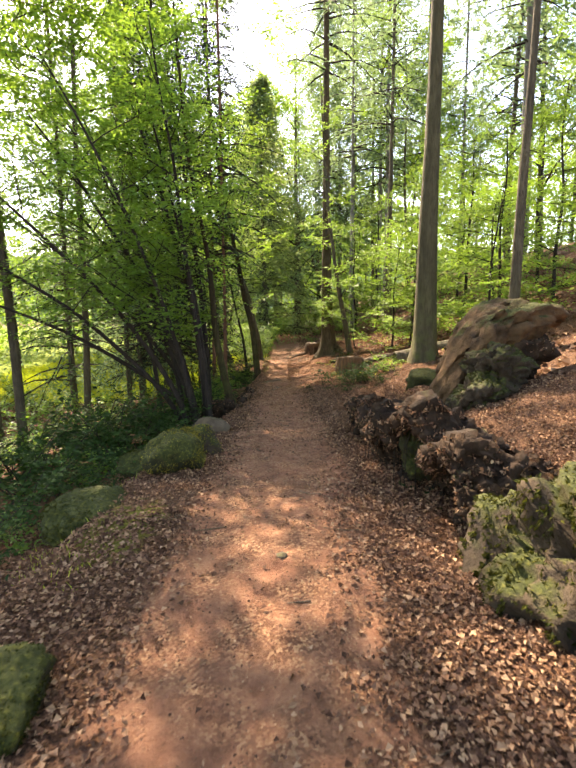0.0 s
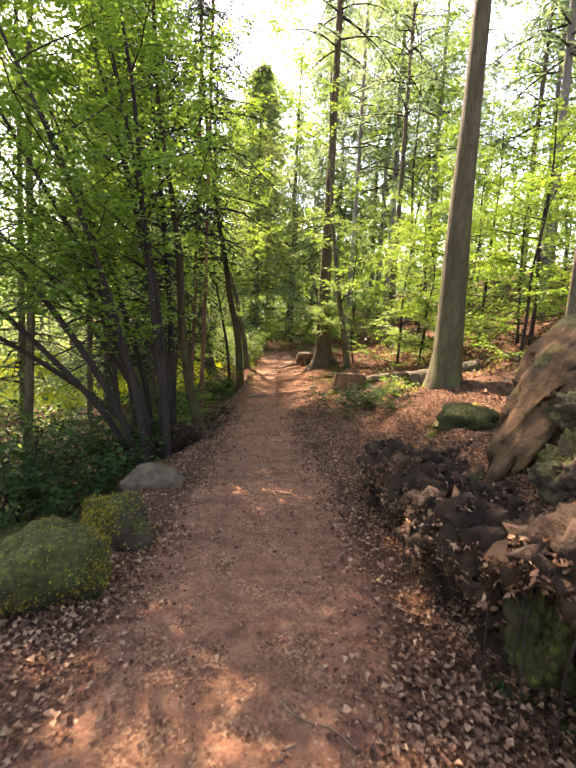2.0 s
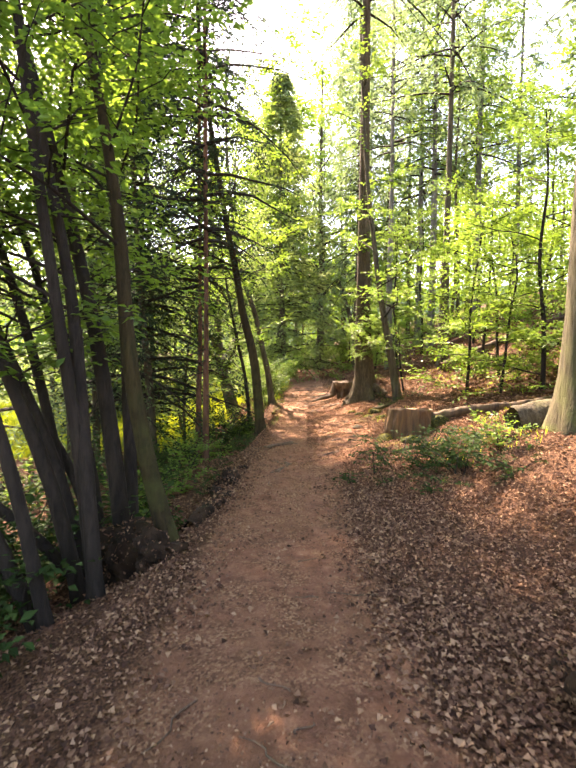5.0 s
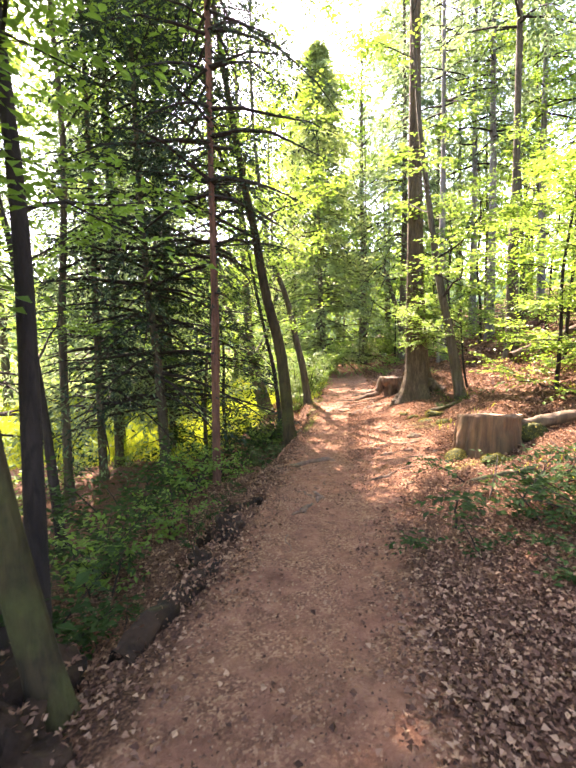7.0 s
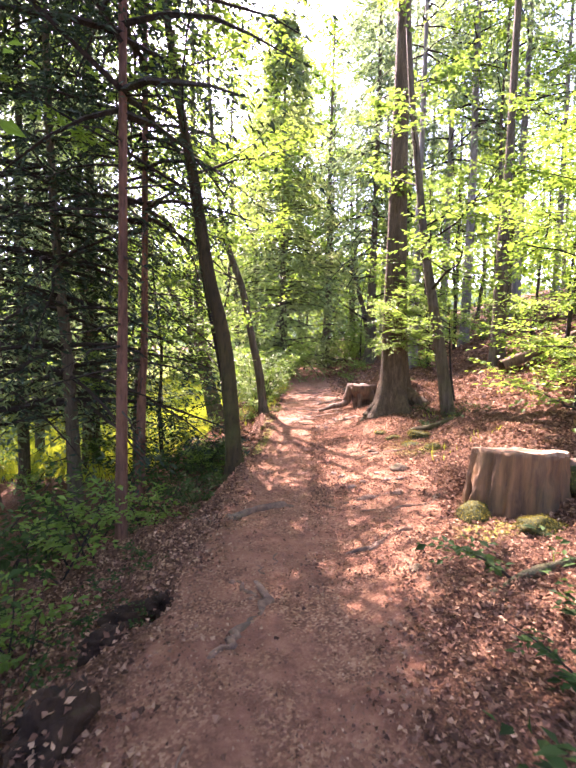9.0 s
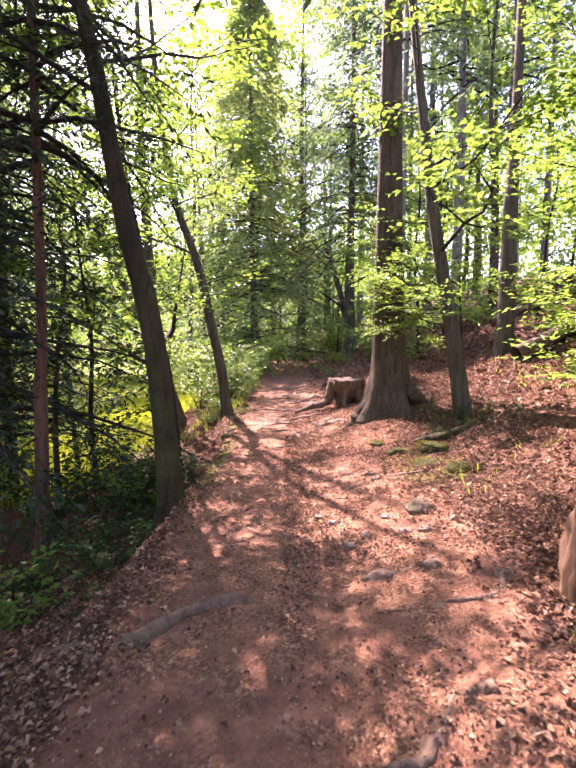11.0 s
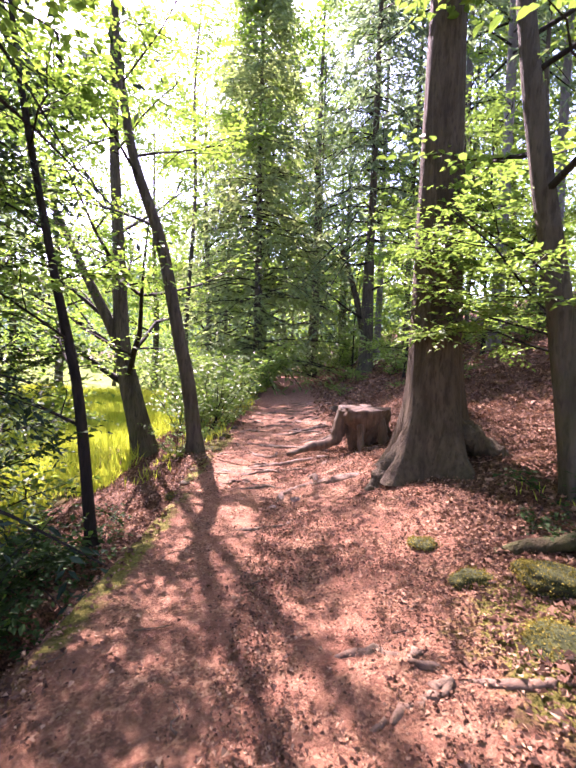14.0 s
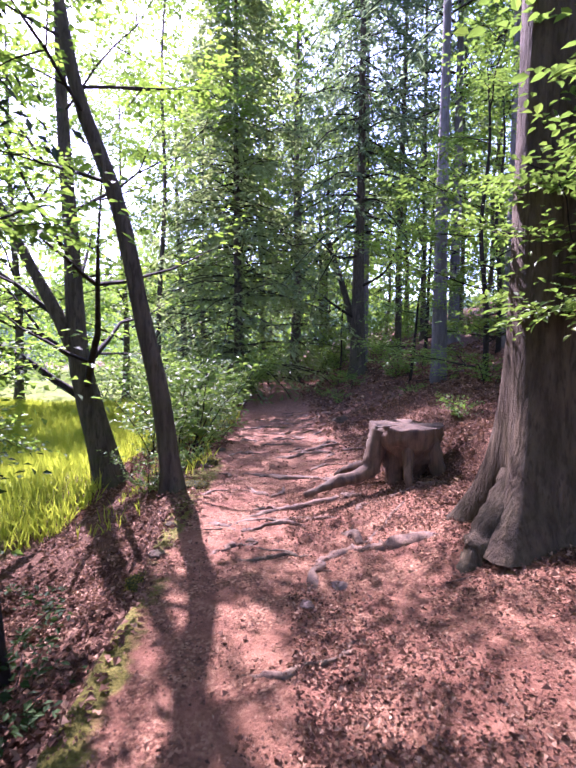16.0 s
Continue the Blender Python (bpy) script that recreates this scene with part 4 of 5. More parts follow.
ROOTS = [([(-0.85, 14.75), (-0.72, 14.9), (-0.32, 15.2), (0.06, 15.33), (0.3, 15.3)], 0.06, 0.022), ([(0.48, 15.42), (0.74, 15.6), (0.98, 15.46)], 0.05, 0.02), ([(0.75, 14.95), (1.02, 15.2), (1.3, 15.36)], 0.022, 0.03),
         ([(-0.5, 12.55), (-0.46, 12.85), (-0.43, 13.23), (-0.40, 13.6)], 0.022, 0.03), ([(-0.44, 13.1), (-0.38, 13.35), (-0.31, 13.55)], 0.02, 0.012), ([(0.25, 14.0), (0.52, 14.2), (0.85, 14.4)], 0.03, 0.02), ([(-1.3, 14.95), (-1.1, 14.9), (-0.88, 14.74)], 0.025, 0.02),
         ([(0.5, 17.75), (0.7, 17.7), (0.86, 17.6), (1.0, 17.5)], 0.028, 0.02), ([(1.0, 17.5), (1.3, 17.22), (1.5, 17.1)], 0.024, 0.012), ([(0.98, 17.52), (0.8, 17.36), (0.62, 17.25)], 0.03, 0.012), ([(0.1, 20.2), (0.35, 20.7), (0.75, 20.75), (1.1, 20.6)], 0.03, 0.06),
         ([(-0.5, 21.9), (-0.26, 21.8), (0.0, 22.03), (0.45, 22.2), (0.75, 22.1)], 0.02, 0.05), ([(-0.6, 23.4), (-0.36, 23.4), (0.1, 23.2), (0.6, 22.7), (0.9, 22.3)], 0.02, 0.06),
         ([(-0.5, 24.6), (0.0, 24.3), (0.5, 24.4), (1.2, 24.0)], 0.025, 0.035), ([(-0.3, 25.9), (0.2, 26.0), (0.8, 25.6)], 0.03, 0.02), ([(-0.4, 19.5), (0.0, 19.4), (0.3, 19.6)], 0.02, 0.01),
         ([(0.7, 28.2), (1.0, 28.9), (1.6, 28.1)], 0.05, 0.03), ([(-0.6, 27.3), (0.0, 27.6), (0.7, 27.4)], 0.03, 0.02)]
for pts, a, b in ROOTS:
    tagged(new("tree_root", root_mesh(pts, a, b, 0.3, wob=0.09)), "gnarled tree root worn bare across the path", "root", "bare roots on the path")
rr = np.random.default_rng(17)
for _ in range(48):
    y0, x0, w = 20.8 + 9.5 * rr.random(), -0.9 + 1.5 * rr.random(), 0.35 + 0.7 * rr.random()
    pts = [(x0, y0), (x0 + w * 0.4, y0 + 0.16 * rr.normal()), (x0 + w, y0 + 0.22 * rr.normal())]
    tagged(new("tree_root", root_mesh(pts, 0.018 + 0.028 * rr.random(), 0.012, 0.3, wob=0.07)), "gnarled tree root worn bare across the path", "root", "bare roots on the path")
# root flare of the old spruce
for pts, a, b in (([(1.46, 20.4, 0.36), (1.22, 20.26, 0.12), (1.08, 20.14, 0.0), (0.9, 20.02, -0.12)], 0.12, 0.06), ([(1.8, 20.45, 0.42), (2.12, 20.36, 0.17), (2.4, 20.28, -0.03), (2.75, 20.15, -0.28)], 0.15, 0.07),
                  ([(1.48, 20.6, 0.25), (1.2, 20.75, 0.02), (0.9, 20.85, -0.12)], 0.10, 0.04)):
    tagged(new("tree_root", root_mesh(pts, a, b, 0.4, mat=M_BARK_SPRUCE, knots=0.04, bury=False)), "thick flaring root at the foot of the old spruce", "root", "roots of the spruce")

stump(1.85, 14.8, 0.39, 0.46, "sawn tree stump with split brown sides and mossy foot", 0.03, 9, 0.26)
rock(1.42, 14.5, (0.17, 0.2, 0.12), M_ROCK_GREEN, "cushion of moss beside the stump, painted sunlit yellow", 71, 0.1, name="moss_cushion", category="moss", group="moss cushions")
rock(1.75, 14.05, (0.2, 0.16, 0.08), M_ROCK_GREEN, "cushion of moss beside the stump, painted sunlit yellow", 72, 0.2, name="moss_cushion", category="moss", group="moss cushions")
rock(2.35, 14.6, (0.2, 0.2, 0.14), M_ROCK_GREEN, "cushion of moss beside the stump, painted sunlit yellow", 73, 0.3, name="moss_cushion", category="moss", group="moss cushions")
for i, (mx, my, ms) in enumerate(((1.5, 17.6, 0.16), (1.72, 18.1, 0.2), (1.35, 18.25, 0.12), (1.75, 17.3, 0.14), (1.2, 18.8, 0.1), (-1.0, 22.9, 0.14), (-1.02, 24.0, 0.16), (-0.98, 20.6, 0.1), (2.45, 9.1, 0.26), (2.7, 9.7, 0.24))):
    rock(mx, my, (ms, ms * 1.2, ms * 0.42), M_ROCK_GREEN, "low cushion of yellow green moss on the ground, painted sunlit", 80 + i, 0.1, 50 * i, name="moss_cushion", category="moss", group="moss cushions")


def log(pts, r0, r1, bark, label, name="log"):
    tb = Tubes()
    line = curve_through(pts, 40)
    tb.add(line, np.linspace(r0, r1, 40), 16, rough=0.08)
    me = tb.mesh(name, bark)
    ob = tagged(new(name, gnarled(me, 0.05 if bark is M_EARTH_SHADED else 0.02, 7 if bark is M_EARTH_SHADED else 5)), label, "log")
    if bark is M_EARTH_SHADED:
        fuzz(ob, me, 500, 0.03, M_LITTER, 9, 0.1, "dead_leaves", 0.024, "dead leaves caught on top", 0.0)
    return ob


def on_land(*pts):
    return [(x, y, land1(x, y) + up) for x, y, up in pts]


log(on_land((2.15, 14.72, 0.2), (2.8, 14.6, 0.1), (3.6, 14.35, 0.08), (4.2, 14.2, 0.03)), 0.08, 0.05, M_ROT, "fallen weathered trunk lying against the stump")
log(on_land((2.72, 12.35, 0.12), (3.4, 12.45, 0.1), (4.2, 12.5, 0.05)), 0.2, 0.18, M_BARK, "dark rotting log at the foot of the conifer")
log(on_land((4.2, 21.5, 0.15), (6.0, 22.0, 0.1), (8.5, 22.3, 0.12)), 0.13, 0.1, M_ROT, "fallen grey trunk on the slope")
log(on_land((6.0, 27.0, 0.15), (8.0, 26.6, 0.12), (11.0, 27.0, 0.15)), 0.14, 0.1, M_BARK_RED, "fallen reddish trunk on the slope")
log(on_land((1.6, 18.55, -0.05), (2.1, 18.4, 0.03), (2.7, 18.35, 0.0)), 0.06, 0.05, M_BARK_MOSS, "dark rotting log beside the leaning maple")
log(on_land((1.0, 13.15, -0.03), (1.5, 13.4, 0.012), (2.1, 13.5, -0.03)), 0.035, 0.025, M_BARK, "low dark log half sunk in leaves")
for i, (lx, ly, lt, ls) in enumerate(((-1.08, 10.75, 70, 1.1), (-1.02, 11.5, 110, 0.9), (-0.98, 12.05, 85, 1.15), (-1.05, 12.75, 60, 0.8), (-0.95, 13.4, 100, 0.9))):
    rock(lx, ly, (0.2 * ls, 0.11 * ls, 0.1 * ls), M_EARTH_SHADED, "dark rotten chunk of wood edging the path", 130 + i, 0.25, lt, 6, rough=0.4, name="rotten_wood", category="wood", group="rotten wood by the path")
log(on_land((-1.04, 10.25, 0.0), (-0.97, 10.7, 0.05), (-0.88, 11.2, 0.02), (-0.86, 11.45, -0.04)), 0.07, 0.045, M_EARTH_SHADED, "dark rotten log along the path edge, strewn with leaves")
rock(-1.12, 13.42, (0.2, 0.12, 0.08), M_EARTH_SHADED, "clod of dark earth over a burrow", 141, 0.2, 20, rough=0.4, name="earth_clod", category="earth")
rock(-1.2, 12.36, (0.16, 0.1, 0.12), M_EARTH_SHADED, "clod of dark earth over a burrow", 142, 0.2, 70, rough=0.4, name="earth_clod", category="earth")
log([(3.1, 35.9, land1(3.1, 35.9)), (2.6, 36.4, 3.0), (1.9, 37.0, 5.5)], 0.16, 0.1, M_BARK, "leaning dead trunk against the old spruce")


def old_stump(x, y):
    z = land1(x, y) - 0.08
    ob = thing("tree_stump", x, y, z, "old weathered stump standing on bare arching roots", "stump")
    tb = Tubes()
    n = 22
    hgt = np.linspace(0, 0.66, n + 1)
    tb.add([(0.04 * h, 0, h) for h in hgt], np.interp(hgt, [0, 0.24, 0.34, 0.5, 0.66], [0.17, 0.2, 0.29, 0.34, 0.35]), 48, 0.0, 6, 0.06)
    body = gnarled(tb.mesh("body", M_ROT), 0.06, 5)
    for v in body.vertices:
        if v.co.z > 0.62:
            v.co.z = 0.62 + 0.03 * noise.noise(v.co * 7)
    part("body", body, ob, "split grey brown wood over a dark hollow")
    for k, (a, ln, rr) in enumerate(((3.45, 0.62, 0.12), (4.6, 0.1, 0.06), (5.5, 0.22, 0.1), (2.4, 0.4, 0.1), (0.2, 0.3, 0.1))):
        c, s = math.cos(a), math.sin(a)
        tb = Tubes()
        line = curve_through([(0.25 * c, 0.25 * s, 0.56), (0.32 * c, 0.32 * s, 0.36), (0.4 * c, 0.4 * s, 0.18), ((0.42 + ln * 0.5) * c, (0.42 + ln * 0.5) * s + 0.03, 0.09), ((0.42 + ln) * c, (0.42 + ln) * s, 0.0)], 22)
        tb.add(line, np.linspace(rr, 0.025, 22), 12, rough=0.12)
        part("root", gnarled(tb.mesh("root", M_ROT), 0.02, 9), ob, "bare mossy root" if k == 0 else "")


old_stump(1.17, 22.15)


# ---- woods around: a few trees built once and repeated ----
def place(ob, spots):
    """Copies of ob on the ground at (x, y, turn, scale)."""
    for x, y, turn, s in spots:
        copy_thing(ob, pose(x, y, land1(x, y) - 0.15, 0, 0, turn) @ Matrix.Diagonal((s, s, s, 1)))


def scatter(count, x0, x1, y0, y1, apart, seed, keep=lambda x, y: True, lo=0.8, hi=1.25):
    r = np.random.default_rng(seed)
    got = []
    for _ in range(count * 30):
        x, y = x0 + (x1 - x0) * r.random(), y0 + (y1 - y0) * r.random()
        if keep(x, y) and all((x - a) ** 2 + (y - b) ** 2 > apart ** 2 for a, b, _, _ in got):
            got.append((x, y, 360 * r.random(), lo + (hi - lo) * r.random()))
        if len(got) == count:
            break
    return got


def meadow(x, y):
    return -13 < x < -3.2 and 22 < y < 46


wood_a = broadleaf(-11.5, 10.5, up_line(11, (-0.05, 0.02), 0.2), 0.11, 0.02, M_BARK, M_DEEP, "slim leafy beech in the woodland below the path", limbs=13, low=0.12, reach=2.6, subs=3, twig_n=14, twig_len=0.85, k=6, leaf=0.15, group="woodland trees")
wood_b = broadleaf(-14.0, 7.0, up_line(13, (0.04, 0.03), 0.2), 0.13, 0.02, M_BARK, M_BEECH, "slim leafy beech in the woodland below the path", limbs=13, low=0.15, reach=2.9, subs=3, twig_n=14, twig_len=0.85, k=6, leaf=0.16, group="woodland trees")
tall = broadleaf(-9.5, 48.0, up_line(19, (0.0, 0.02), 0.3), 0.22, 0.03, M_BARK, M_BEECH, "tall leafy beech standing beyond the meadow", limbs=17, low=0.2, reach=5.0, rise=0.45, subs=5, twig_n=15, twig_len=1.1, k=5, leaf=0.24, group="tall beeches")
place(tall, [(-5.5, 46.0, 40, 1.0), (-1.2, 58.0, 80, 1.0), (3.5, 53.0, 120, 1.0), (-14.5, 45.0, 15, 1.15), (0.8, 45.0, 300, 1.3), (-2.6, 51.0, 200, 1.2), (11.5, 40.0, 33, 0.9), (9.5, 54.0, 10, 0.95), (-15.5, 40.0, 60, 1.0), (-16.5, 30.0, 100, 1.0), (-18, 46, 20, 1.1), (12, 44, 0, 1.0), (-3.3, 63.0, 95, 1.35), (4, 62, 70, 1.2),
             (15, 30, 45, 1.0), (12, 14, 90, 0.9)])
# Added beeches: the crowns block the sun over the path and fill sky gaps.
shade = broadleaf(-5.6, 13.4, up_line(15, (0.02, 0.0), 0.2), 0.10, 0.02, M_BARK, M_BEECH, "added tall beech with a high spreading crown to screen sun and sky", limbs=12, low=0.52, reach=4.2, rise=0.3, subs=5, twig_n=14, twig_len=0.8, k=6, leaf=0.14, group="shading beeches")
place(shade, [(-5.2, 9.4, 250, 0.95), (-6.6, 11.0, 160, 0.97), (-5.6, 17.2, 80, 0.95), (-5.0, 20.8, 300, 0.8), (-9.5, 15.0, 30, 1.0), (-4.6, 36.0, 55, 1.2), (7.2, 30.0, 200, 1.05)])
place(wood_a, [(-4.4, 22.8, 20, 0.55), (-3.7, 20.4, 130, 0.5)] + scatter(4, -20, -9, 4, 19, 3.0, 1) + scatter(5, -32, -17, 20, 50, 3.5, 2) + scatter(5, -14, -2.6, 47, 60, 3.0, 3))
place(wood_b, scatter(3, -22, -10.0, 0, 18, 3.5, 4) + scatter(4, -8, 8, 54, 66, 3.0, 5) + scatter(5, 9, 28, 36, 60, 4.5, 6) + scatter(3, -12, 12, -14, -4, 5.0, 9))


def thicket(name, count, x0, x1, y0, y1, height, size, mat, label, seed):
    """A far wall of woodland leaves, ragged along its top."""
    r = np.random.default_rng(seed)
    x, y = x0 + (x1 - x0) * r.random(count), y0 + (y1 - y0) * r.random(count)
    top = height * (0.55 + 0.9 * np.clip(fractal(x, y, 0.22) + 0.4, 0, 1))
    z = land(x, y) + top * r.random(count) ** 0.8
    ok = fractal(x + 50, y + z * 2, 0.8) > -0.25
    P = np.stack([x, y, z], -1)[ok]
    n = len(P)
    lv = Leaves()
    L = size * (0.5 + r.random(n))
    lv.add(P, r.normal(0, 1, (n, 3)), np.array([0, 0, 0.8]) + r.normal(0, 0.6, (n, 3)), L, L * 0.6)
    return tagged(new(name, lv.mesh(name, mat)), label, "woodland", kind="stuff")


thicket("distant_thicket", 30000, -36, -18, -2, 62, 11, 0.34, M_BEECH, "dense green woodland edge beyond the meadow", 91)
thicket("distant_thicket", 32000, -34, 40, 70, 92, 17.0, 0.6, M_BEECH, "dense green woodland closing the view", 92)
thicket("distant_thicket", 7000, -9, 10, 45, 50, 2.6, 0.22, M_BRIGHT, "sunlit bushes where the path bends away", 93)
thicket("distant_thicket", 16000, 24, 44, 5, 66, 9.0, 0.4, M_BEECH, "pale green woodland high on the slope", 94)


def far_hill():
    """The wooded far side of the valley, with a bumpy canopy."""
    m, t, b, out = nodes_of("far_woods")
    t.links.new(ramp(t, noise_at(t, 0.12, 8, 0.7), [(0.35, (0.025, 0.045, 0.035)), (0.65, (0.085, 0.125, 0.075))]), b.inputs["Base Color"])
    b.inputs["Roughness"].default_value = 1.0
    b.inputs["Specular IOR Level"].default_value = 0.0
    bump(t, noise_at(t, 0.25, 6, 0.7), b, 1.0, 2.0)
    A, R = np.meshgrid(np.radians(np.linspace(-115, 65, 420)), np.linspace(130, 420, 70))
    X, Y = R * np.sin(A), 10 + R * np.cos(A)
    f = (R - 130) / 290
    Z = -6 + 72 * step(f, 0, 0.85) * (0.75 + 0.5 * fractal(X, Y, 0.006)) + 5 * np.abs(fractal(X, Y, 0.11)) + 3 * np.abs(fractal(X + 9, Y, 0.3))
    n, k = X.shape
    i, j = np.meshgrid(np.arange(k - 1), np.arange(n - 1))
    q = (j * k + i).ravel()
    me = mesh_of("backdrop_hill", np.stack([X, Y, Z], -1).reshape(-1, 3), np.stack([q, q + 1, q + k + 1, q + k], -1), m)
    tagged(new("backdrop_hill", me), "distant wooded hill across the valley", "hill", kind="structure")


far_hill()
young_a = broadleaf(4.5, 15.4, up_line(5.2, (-0.03, -0.02), 0.1), 0.05, 0.012, M_TWIG, M_BRIGHT, "young beech with flat layers of yellow green leaves", limbs=11, low=0.08, reach=1.9, rise=0.08, subs=3, twig_n=13, twig_len=0.5, leaf=0.085,
                    flat=0.22, group="young beeches", name="sapling")
young_b = broadleaf(3.7, 17.4, up_line(4.2, (0.02, -0.05), 0.1), 0.04, 0.012, M_TWIG, M_BEECH, "young beech with flat layers of fresh green leaves", limbs=10, low=0.06, reach=1.7, rise=0.05, subs=3, twig_n=13, twig_len=0.5, leaf=0.085,
                    flat=0.22, group="young beeches", name="sapling")
place(young_a, [(5.6, 13.2, 40, 1.0), (6.2, 17.5, 80, 1.2), (5.2, 20.8, 120, 1.0), (7.8, 14.6, 200, 1.2), (3.6, 26.0, 10, 1.1), (7.5, 22.0, 150, 1.2), (5.4, 29.5, 20, 1.3), (4.6, 33.0, 90, 1.3), (9.5, 19.0, 10, 1.2), (7.0, 10.8, 250, 1.0)]
      + scatter(3, 8, 26, 14, 44, 3.5, 11))
place(young_b, [(4.9, 12.2, 0, 0.9), (4.0, 16.2, 66, 0.85), (4.9, 18.6, 200, 1.0), (6.5, 15.6, 300, 1.1), (6.3, 25.0, 30, 1.1), (3.2, 29.5, 75, 1.0), (8.5, 27.5, 111, 1.2), (2.8, 40.0, 10, 1.2), (6.4, 8.6, 140, 0.8)] + scatter(3, 7, 24, 9, 44, 3.5, 12))
pine_a = conifer(8.0, 17.5, [(0, 0, 0), (0.05, 0, 6), (0.0, 0, 12), (0.1, 0, 25)], 0.17, 0.04, M_BARK_PALE, "tall straight conifer with bare grey trunk on the slope", 7.5, 1.0, 2.4, twig_n=8, k=5, leaf=0.27, group="conifers of the slope", name="spruce_tree")
pine_b = conifer(10.5, 24.0, [(0, 0, 0), (0.0, 0.05, 6), (0.1, 0, 12), (0.1, 0, 23)], 0.14, 0.04, M_BARK, "tall straight conifer with bare brown trunk on the slope", 6.5, 1.0, 2.2, twig_n=8, k=5, leaf=0.27, group="conifers of the slope", name="spruce_tree")
place(pine_a, [(5.9, 30.0, 0, 1.1), (6.6, 36.0, 50, 1.2), (9.0, 33.0, 90, 1.2), (4.6, 44.0, 10, 1.2)] + scatter(7, 7, 30, 18, 60, 3.6, 21))
place(pine_b, [(5.1, 38.5, 0, 1.1), (7.2, 42.0, 130, 1.1)] + scatter(7, 7, 30, 14, 60, 3.6, 22))
spruce_b = conifer(-6.0, 20.2, [(0, 0, 0), (0, 0, 4), (0.05, 0, 9), (0, 0, 17)], 0.12, 0.03, M_BARK, "dark dense spruce in the woodland", 1.6, 0.55, 2.3, twig_n=10, leaf=0.16, group="woodland spruces", name="spruce_tree")
place(spruce_b, [(-5.6, 22.4, 10, 1.0), (-7.6, 23.6, 70, 1.1), (-5.6, 18.6, 100, 0.85), (-7.5, 17.0, 30, 1.0), (-4.9, 21.2, 200, 0.8), (-3.6, 40.5, 10, 1.0), (1.2, 47.0, 60, 1.2), (-15.0, 34.0, 0, 1.2)])

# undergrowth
# bush_a carries the understorey's shade in its leaf colour.
bush_a = shrub(-2.6, 13.4, 6, 1.1, (0, 0), M_SHADE, "low leafy shrub beside the path, its green darkened for shade", twig_n=16, twig_len=0.4, k=6, leaf=0.085, group="undergrowth below the path")
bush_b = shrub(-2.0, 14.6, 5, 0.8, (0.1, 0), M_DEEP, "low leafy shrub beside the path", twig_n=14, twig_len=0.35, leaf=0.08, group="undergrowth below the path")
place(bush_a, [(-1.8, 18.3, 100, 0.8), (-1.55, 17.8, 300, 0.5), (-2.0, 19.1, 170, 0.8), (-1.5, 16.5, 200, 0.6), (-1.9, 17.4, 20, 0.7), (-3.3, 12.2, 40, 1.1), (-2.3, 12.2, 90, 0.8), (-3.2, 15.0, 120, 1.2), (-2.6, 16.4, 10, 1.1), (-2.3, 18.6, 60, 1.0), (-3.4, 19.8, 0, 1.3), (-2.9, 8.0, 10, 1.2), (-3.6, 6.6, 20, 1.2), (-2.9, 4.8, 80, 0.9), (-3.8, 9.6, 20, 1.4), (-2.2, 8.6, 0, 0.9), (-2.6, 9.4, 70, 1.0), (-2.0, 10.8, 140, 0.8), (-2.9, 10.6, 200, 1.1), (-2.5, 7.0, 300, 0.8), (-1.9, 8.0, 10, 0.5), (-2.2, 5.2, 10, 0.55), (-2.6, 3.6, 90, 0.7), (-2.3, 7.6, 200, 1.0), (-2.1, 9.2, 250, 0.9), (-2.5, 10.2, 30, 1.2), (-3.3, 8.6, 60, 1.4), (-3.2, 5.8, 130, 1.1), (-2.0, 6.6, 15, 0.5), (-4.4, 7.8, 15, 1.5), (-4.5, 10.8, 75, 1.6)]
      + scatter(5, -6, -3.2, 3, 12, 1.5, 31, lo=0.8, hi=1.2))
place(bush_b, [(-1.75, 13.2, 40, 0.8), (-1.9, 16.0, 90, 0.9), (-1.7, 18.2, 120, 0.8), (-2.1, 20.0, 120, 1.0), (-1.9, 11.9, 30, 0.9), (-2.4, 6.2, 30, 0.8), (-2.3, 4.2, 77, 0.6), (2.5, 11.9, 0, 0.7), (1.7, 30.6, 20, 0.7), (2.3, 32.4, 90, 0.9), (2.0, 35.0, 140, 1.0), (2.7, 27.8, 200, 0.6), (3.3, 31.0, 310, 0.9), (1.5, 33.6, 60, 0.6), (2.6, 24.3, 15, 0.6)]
      + scatter(32, -12, -4.2, 2, 21, 1.2, 33, lo=0.8, hi=1.8) + scatter(18, 3.4, 13, 12.5, 34, 1.6, 34, lo=0.6, hi=1.3))
bush_c = shrub(-1.75, 26.6, 8, 2.2, (0.05, 0), M_BRIGHT, "bright green maple shrub at the edge of the meadow", twig_n=22, twig_len=0.5, k=6, leaf=0.13, spread=0.5, group="shrubs by the meadow")
bush_d = shrub(-2.1, 29.4, 8, 2.6, (0.1, 0), M_BEECH, "leafy shrub at the edge of the meadow", twig_n=18, twig_len=0.55, k=6, leaf=0.12, spread=0.5, group="shrubs by the meadow")
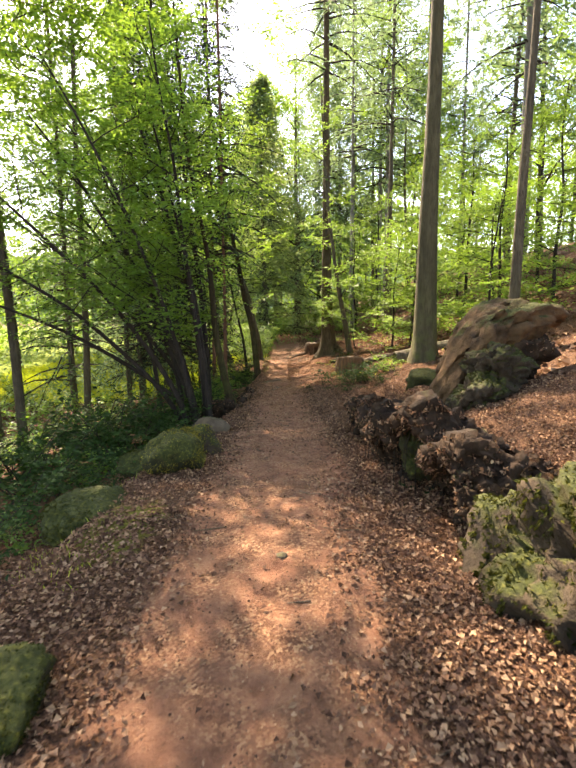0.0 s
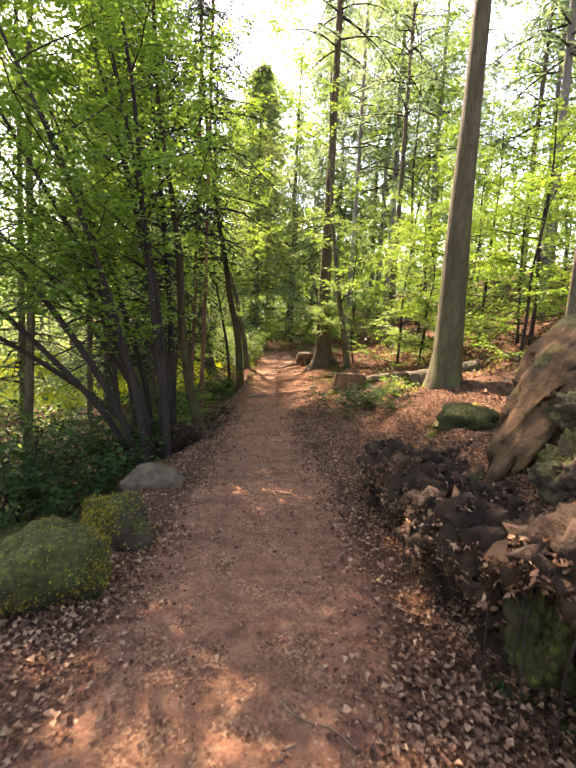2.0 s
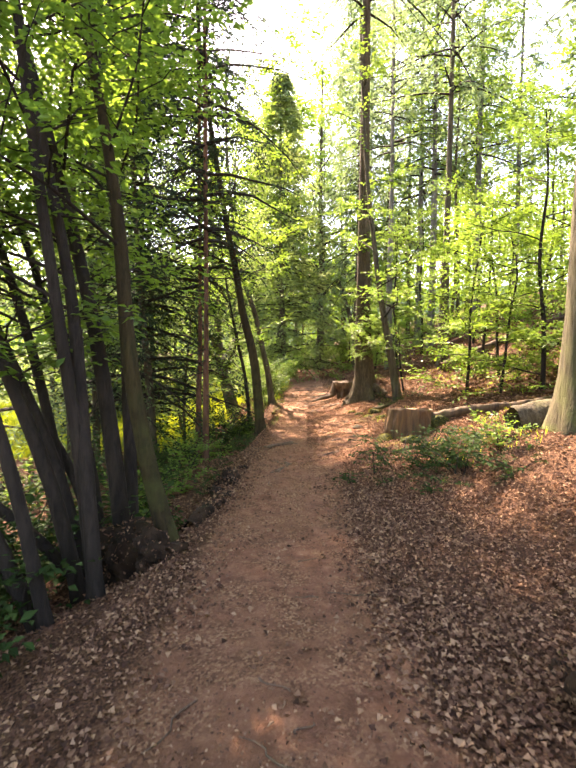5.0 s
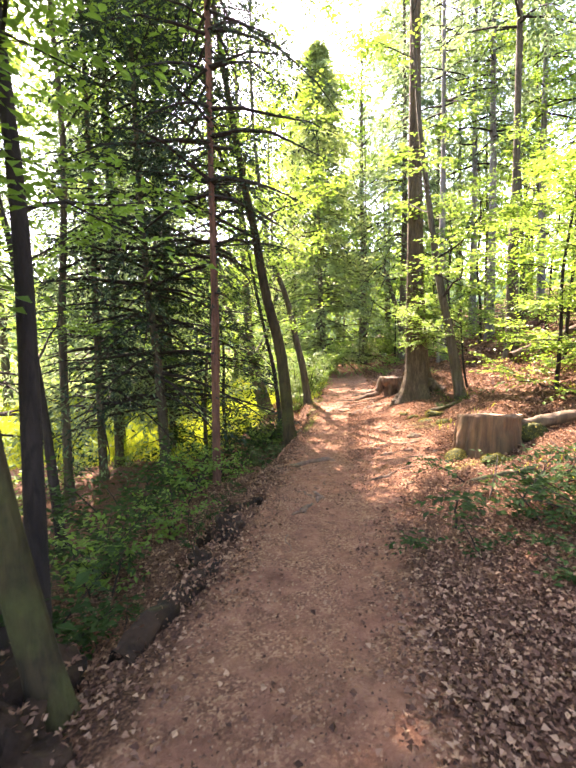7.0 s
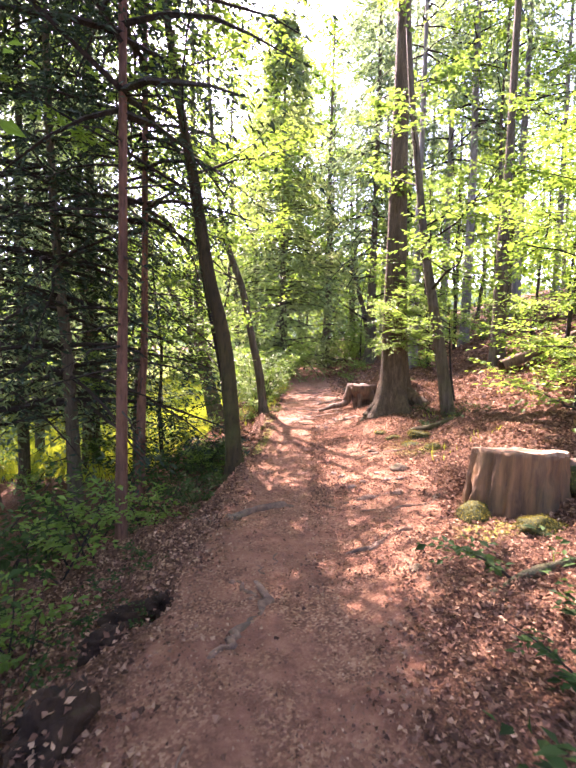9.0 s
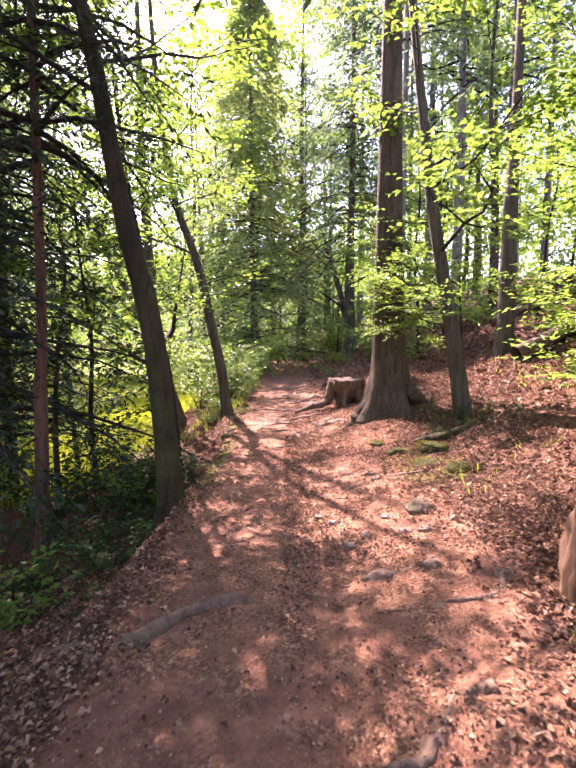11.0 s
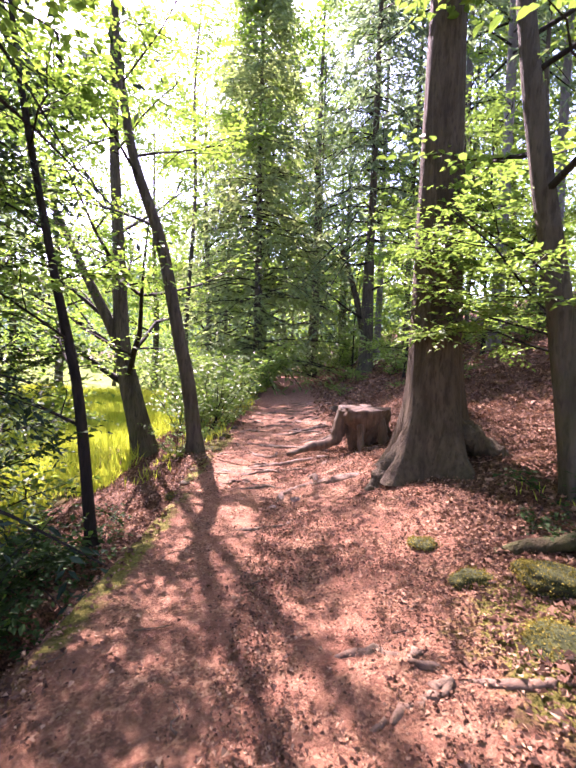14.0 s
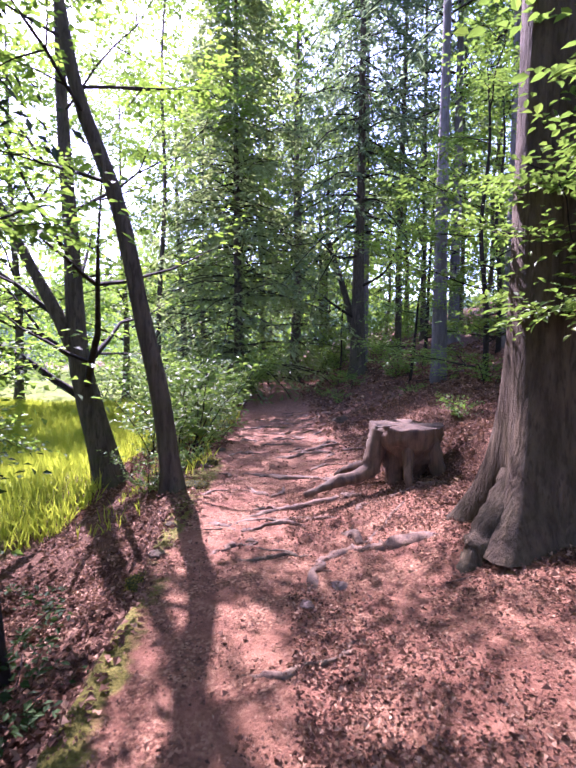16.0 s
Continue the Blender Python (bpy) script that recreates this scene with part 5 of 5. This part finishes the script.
place(bush_c, [(-1.65, 25.6, 60, 0.6), (-1.6, 28.0, 200, 1.0), (-2.2, 30.2, 10, 1.1), (-1.9, 31.5, 90, 1.0), (-1.7, 34.0, 40, 1.2), (-2.6, 27.8, 30, 0.9), (2.4, 42.5, 20, 1.0), (0.6, 44.5, 70, 1.1), (-4.6, 38.0, 20, 1.5), (-1.9, 24.6, 20, 0.45)] + scatter(12, -17, -8, 6, 20, 2.0, 35, lo=0.8, hi=1.5))
place(bush_d, [(-1.6, 39.0, 90, 1.1), (-0.6, 43.5, 40, 1.2), (-3.2, 33.0, 30, 1.1), (3.2, 44.5, 20, 1.3), (-5.5, 42.0, 60, 1.5)] + scatter(10, -12, 14, 44, 56, 2.2, 36, lo=1.2, hi=2.2))

low_plant = shrub(1.9, 12.0, 10, 0.55, (-0.1, 0), M_SHADE, "low green plant spreading over the leaf litter, darkened for shade", twig_n=12, twig_len=0.22, k=6, leaf=0.06, spread=0.9, group="low plants by the path", base=0.3)
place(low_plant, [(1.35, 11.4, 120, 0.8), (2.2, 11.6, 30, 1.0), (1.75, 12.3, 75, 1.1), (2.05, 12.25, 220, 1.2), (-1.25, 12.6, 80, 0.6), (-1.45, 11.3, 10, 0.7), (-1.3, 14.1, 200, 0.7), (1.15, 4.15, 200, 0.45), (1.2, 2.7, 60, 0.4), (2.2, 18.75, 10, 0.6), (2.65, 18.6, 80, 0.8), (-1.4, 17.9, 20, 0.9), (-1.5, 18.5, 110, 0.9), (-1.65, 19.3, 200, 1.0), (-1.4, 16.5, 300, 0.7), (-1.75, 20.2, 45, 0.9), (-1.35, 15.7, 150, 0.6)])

# leaves that hang before the spruce trunk
spray = broadleaf(2.75, 19.85, [(0, 0, 0), (-0.1, 0, 0.6), (-0.15, 0, 1.2), (-0.2, 0, 2.0)], 0.03, 0.01, M_TWIG, M_BRIGHT, "thin beech sapling reaching its leafy branches across the spruce trunk", limbs=6, low=0.55, reach=2.0, rise=0.1, subs=5, twig_n=18,
                  twig_len=0.32, k=8, leaf=0.055, fine=True, flat=0.25, side=3.3, name="sapling")


# ---- leaf litter, grass and small debris ----
def litter(name, count, x0, x1, y0, y1, weight, size, label, seed):
    r = np.random.default_rng(seed)
    x, y = x0 + (x1 - x0) * r.random(count * 4), y0 + (y1 - y0) * r.random(count * 4)
    ok = r.random(len(x)) < weight(x, y)
    x, y = x[ok][:count], y[ok][:count]
    n = len(x)
    P = np.stack([x, y, land(x, y) + 0.004 + 0.018 * r.random(n)], -1)
    a = r.random(n) * 6.283
    D = np.stack([np.cos(a), np.sin(a), 0.35 * r.normal(size=n)], -1)
    N = np.array([0, 0, 1.0]) + r.normal(0, 0.45, (n, 3))
    L = size * (0.6 + 0.8 * r.random(n))
    lv = Leaves()
    lv.add(P, D, N, L, L * (0.55 + 0.45 * r.random(n)))
    return tagged(new(name, lv.mesh(name, M_LITTER, fold=0.32)), label, "leaf litter", kind="stuff")


def right_litter(x, y):
    inner = step(x - along(y, DIRT_RIGHT), -0.35, 0.25)
    patch = 0.35 + 0.65 * step(fractal(x + 9, y, 1.3), -0.35, 0.15)
    return np.clip(inner * patch * np.where(y > 14, 0.6, 1.0), 0, 1)


def left_litter(x, y):
    outer = step(along(y, DIRT_LEFT) - x, -0.3, 0.25)
    return np.clip(outer * (0.3 + 0.7 * step(fractal(x, y + 9, 1.3), -0.3, 0.2)), 0, 1)


litter("leaf_litter", 100000, 0.0, 3.6, 0.3, 16, right_litter, 0.03, "brown dead beech leaves thickly strewn beside the path", 41)
litter("leaf_litter", 30000, 0.4, 5.0, 14, 27, right_litter, 0.042, "brown dead beech leaves strewn over the bank", 42)
litter("leaf_litter", 56000, -2.6, -0.4, 0.3, 18, left_litter, 0.03, "brown dead leaves strewn along the path edge", 43)
litter("leaf_litter", 15000, -3.2, -0.8, 18, 28, left_litter, 0.042, "brown dead leaves strewn along the path edge", 44)
litter("leaf_litter", 3500, -0.9, 1.4, 0.3, 26, lambda x, y: 0.2 + 0.8 * step(fractal(x, y, 1.8), 0, 0.4), 0.032, "single dead leaves scattered on the trodden earth", 45)
litter("forest_debris", 42000, -1.1, 1.6, 0.3, 24, lambda x, y: 0.15 + 0.85 * step(fractal(x, y, 2.4), -0.3, 0.4), 0.014, "fine bits of bark, needles and leaves trodden into the path", 47)
litter("forest_debris", 34000, 0.0, 2.8, 13.5, 23, lambda x, y: 0.1 + 0.9 * step(fractal(x + 3, y, 1.7), -0.25, 0.3), 0.02, "fine needles and bark crumbs on the trodden bank", 49)
litter("leaf_litter", 7000, 0.7, 4.5, 26, 44, lambda x, y: np.full(len(x), 0.8), 0.085, "brown dead leaves on the foot of the slope", 48)
litter("leaf_litter", 13000, 3.2, 12, 3, 34, lambda x, y: np.full(len(x), 0.7), 0.11, "brown dead leaves covering the wooded slope", 46)


def grass(name, count, x0, x1, y0, y1, keep, height, label, seed, width=0.01):
    r = np.random.default_rng(seed)
    x, y = x0 + (x1 - x0) * r.random(count), y0 + (y1 - y0) * r.random(count)
    ok = keep(x, y)
    x, y = x[ok], y[ok]
    n = len(x)
    P = np.stack([x, y, land(x, y) - 0.01], -1)
    D = np.stack([0.35 * r.normal(size=n), 0.35 * r.normal(size=n), np.ones(n)], -1)
    N = np.stack([r.normal(size=n), r.normal(size=n), np.full(n, 0.2)], -1)
    L = height * (0.5 + 0.9 * r.random(n))
    lv = Leaves()
    lv.add(P, D, N, L, width * (0.6 + 0.8 * r.random(n)))
    return tagged(new(name, lv.mesh(name, M_GRASS)), label, "grass", kind="stuff")


grass("meadow_grass", 76000, -16, -2.6, 20.5, 46, lambda x, y: x < -2.9 - 1.2 * fractal(x, y, 0.6) - 0.6 * (y < 24), 0.34, "tall sunlit yellow green meadow grass and herbs", 51, 0.018)
grass("verge_grass", 2500, -2.4, -1.0, 23, 40, lambda x, y: fractal(x, y, 1.1) > 0.0, 0.2, "tufts of grass along the path edge", 52)
grass("verge_grass", 1200, -2.3, -1.2, 2.5, 6.5, lambda x, y: fractal(x + 4, y, 1.4) > 0.16, 0.06, "short grass and moss on the path edge", 53, 0.006)
grass("verge_grass", 2600, 1.5, 6, 11, 22, lambda x, y: fractal(x + 4, y, 1.1) > 0.2, 0.10, "thin woodland grass on the bank", 54)


def sticks(count, seed):
    r = np.random.default_rng(seed)
    for _ in range(count):
        x, y, a, ln = -1.2 + 3.4 * r.random(), 1.5 + 22 * r.random(), r.random() * 6.28, 0.08 + 0.3 * r.random() ** 2
        f = np.linspace(-0.5, 0.5, 6)
        px = x + f * ln * math.cos(a) + 0.02 * np.sin(9 * f)
        py = y + f * ln * math.sin(a)
        tb = Tubes()
        tb.add(np.stack([px, py, land(px, py) + 0.006], -1), np.linspace(0.006, 0.003, 6), 5)
        tagged(new("twig", tb.mesh("twig", M_ROOT)), "thin dry twig lying on the ground", "twig", "fallen twigs")


sticks(90, 61)
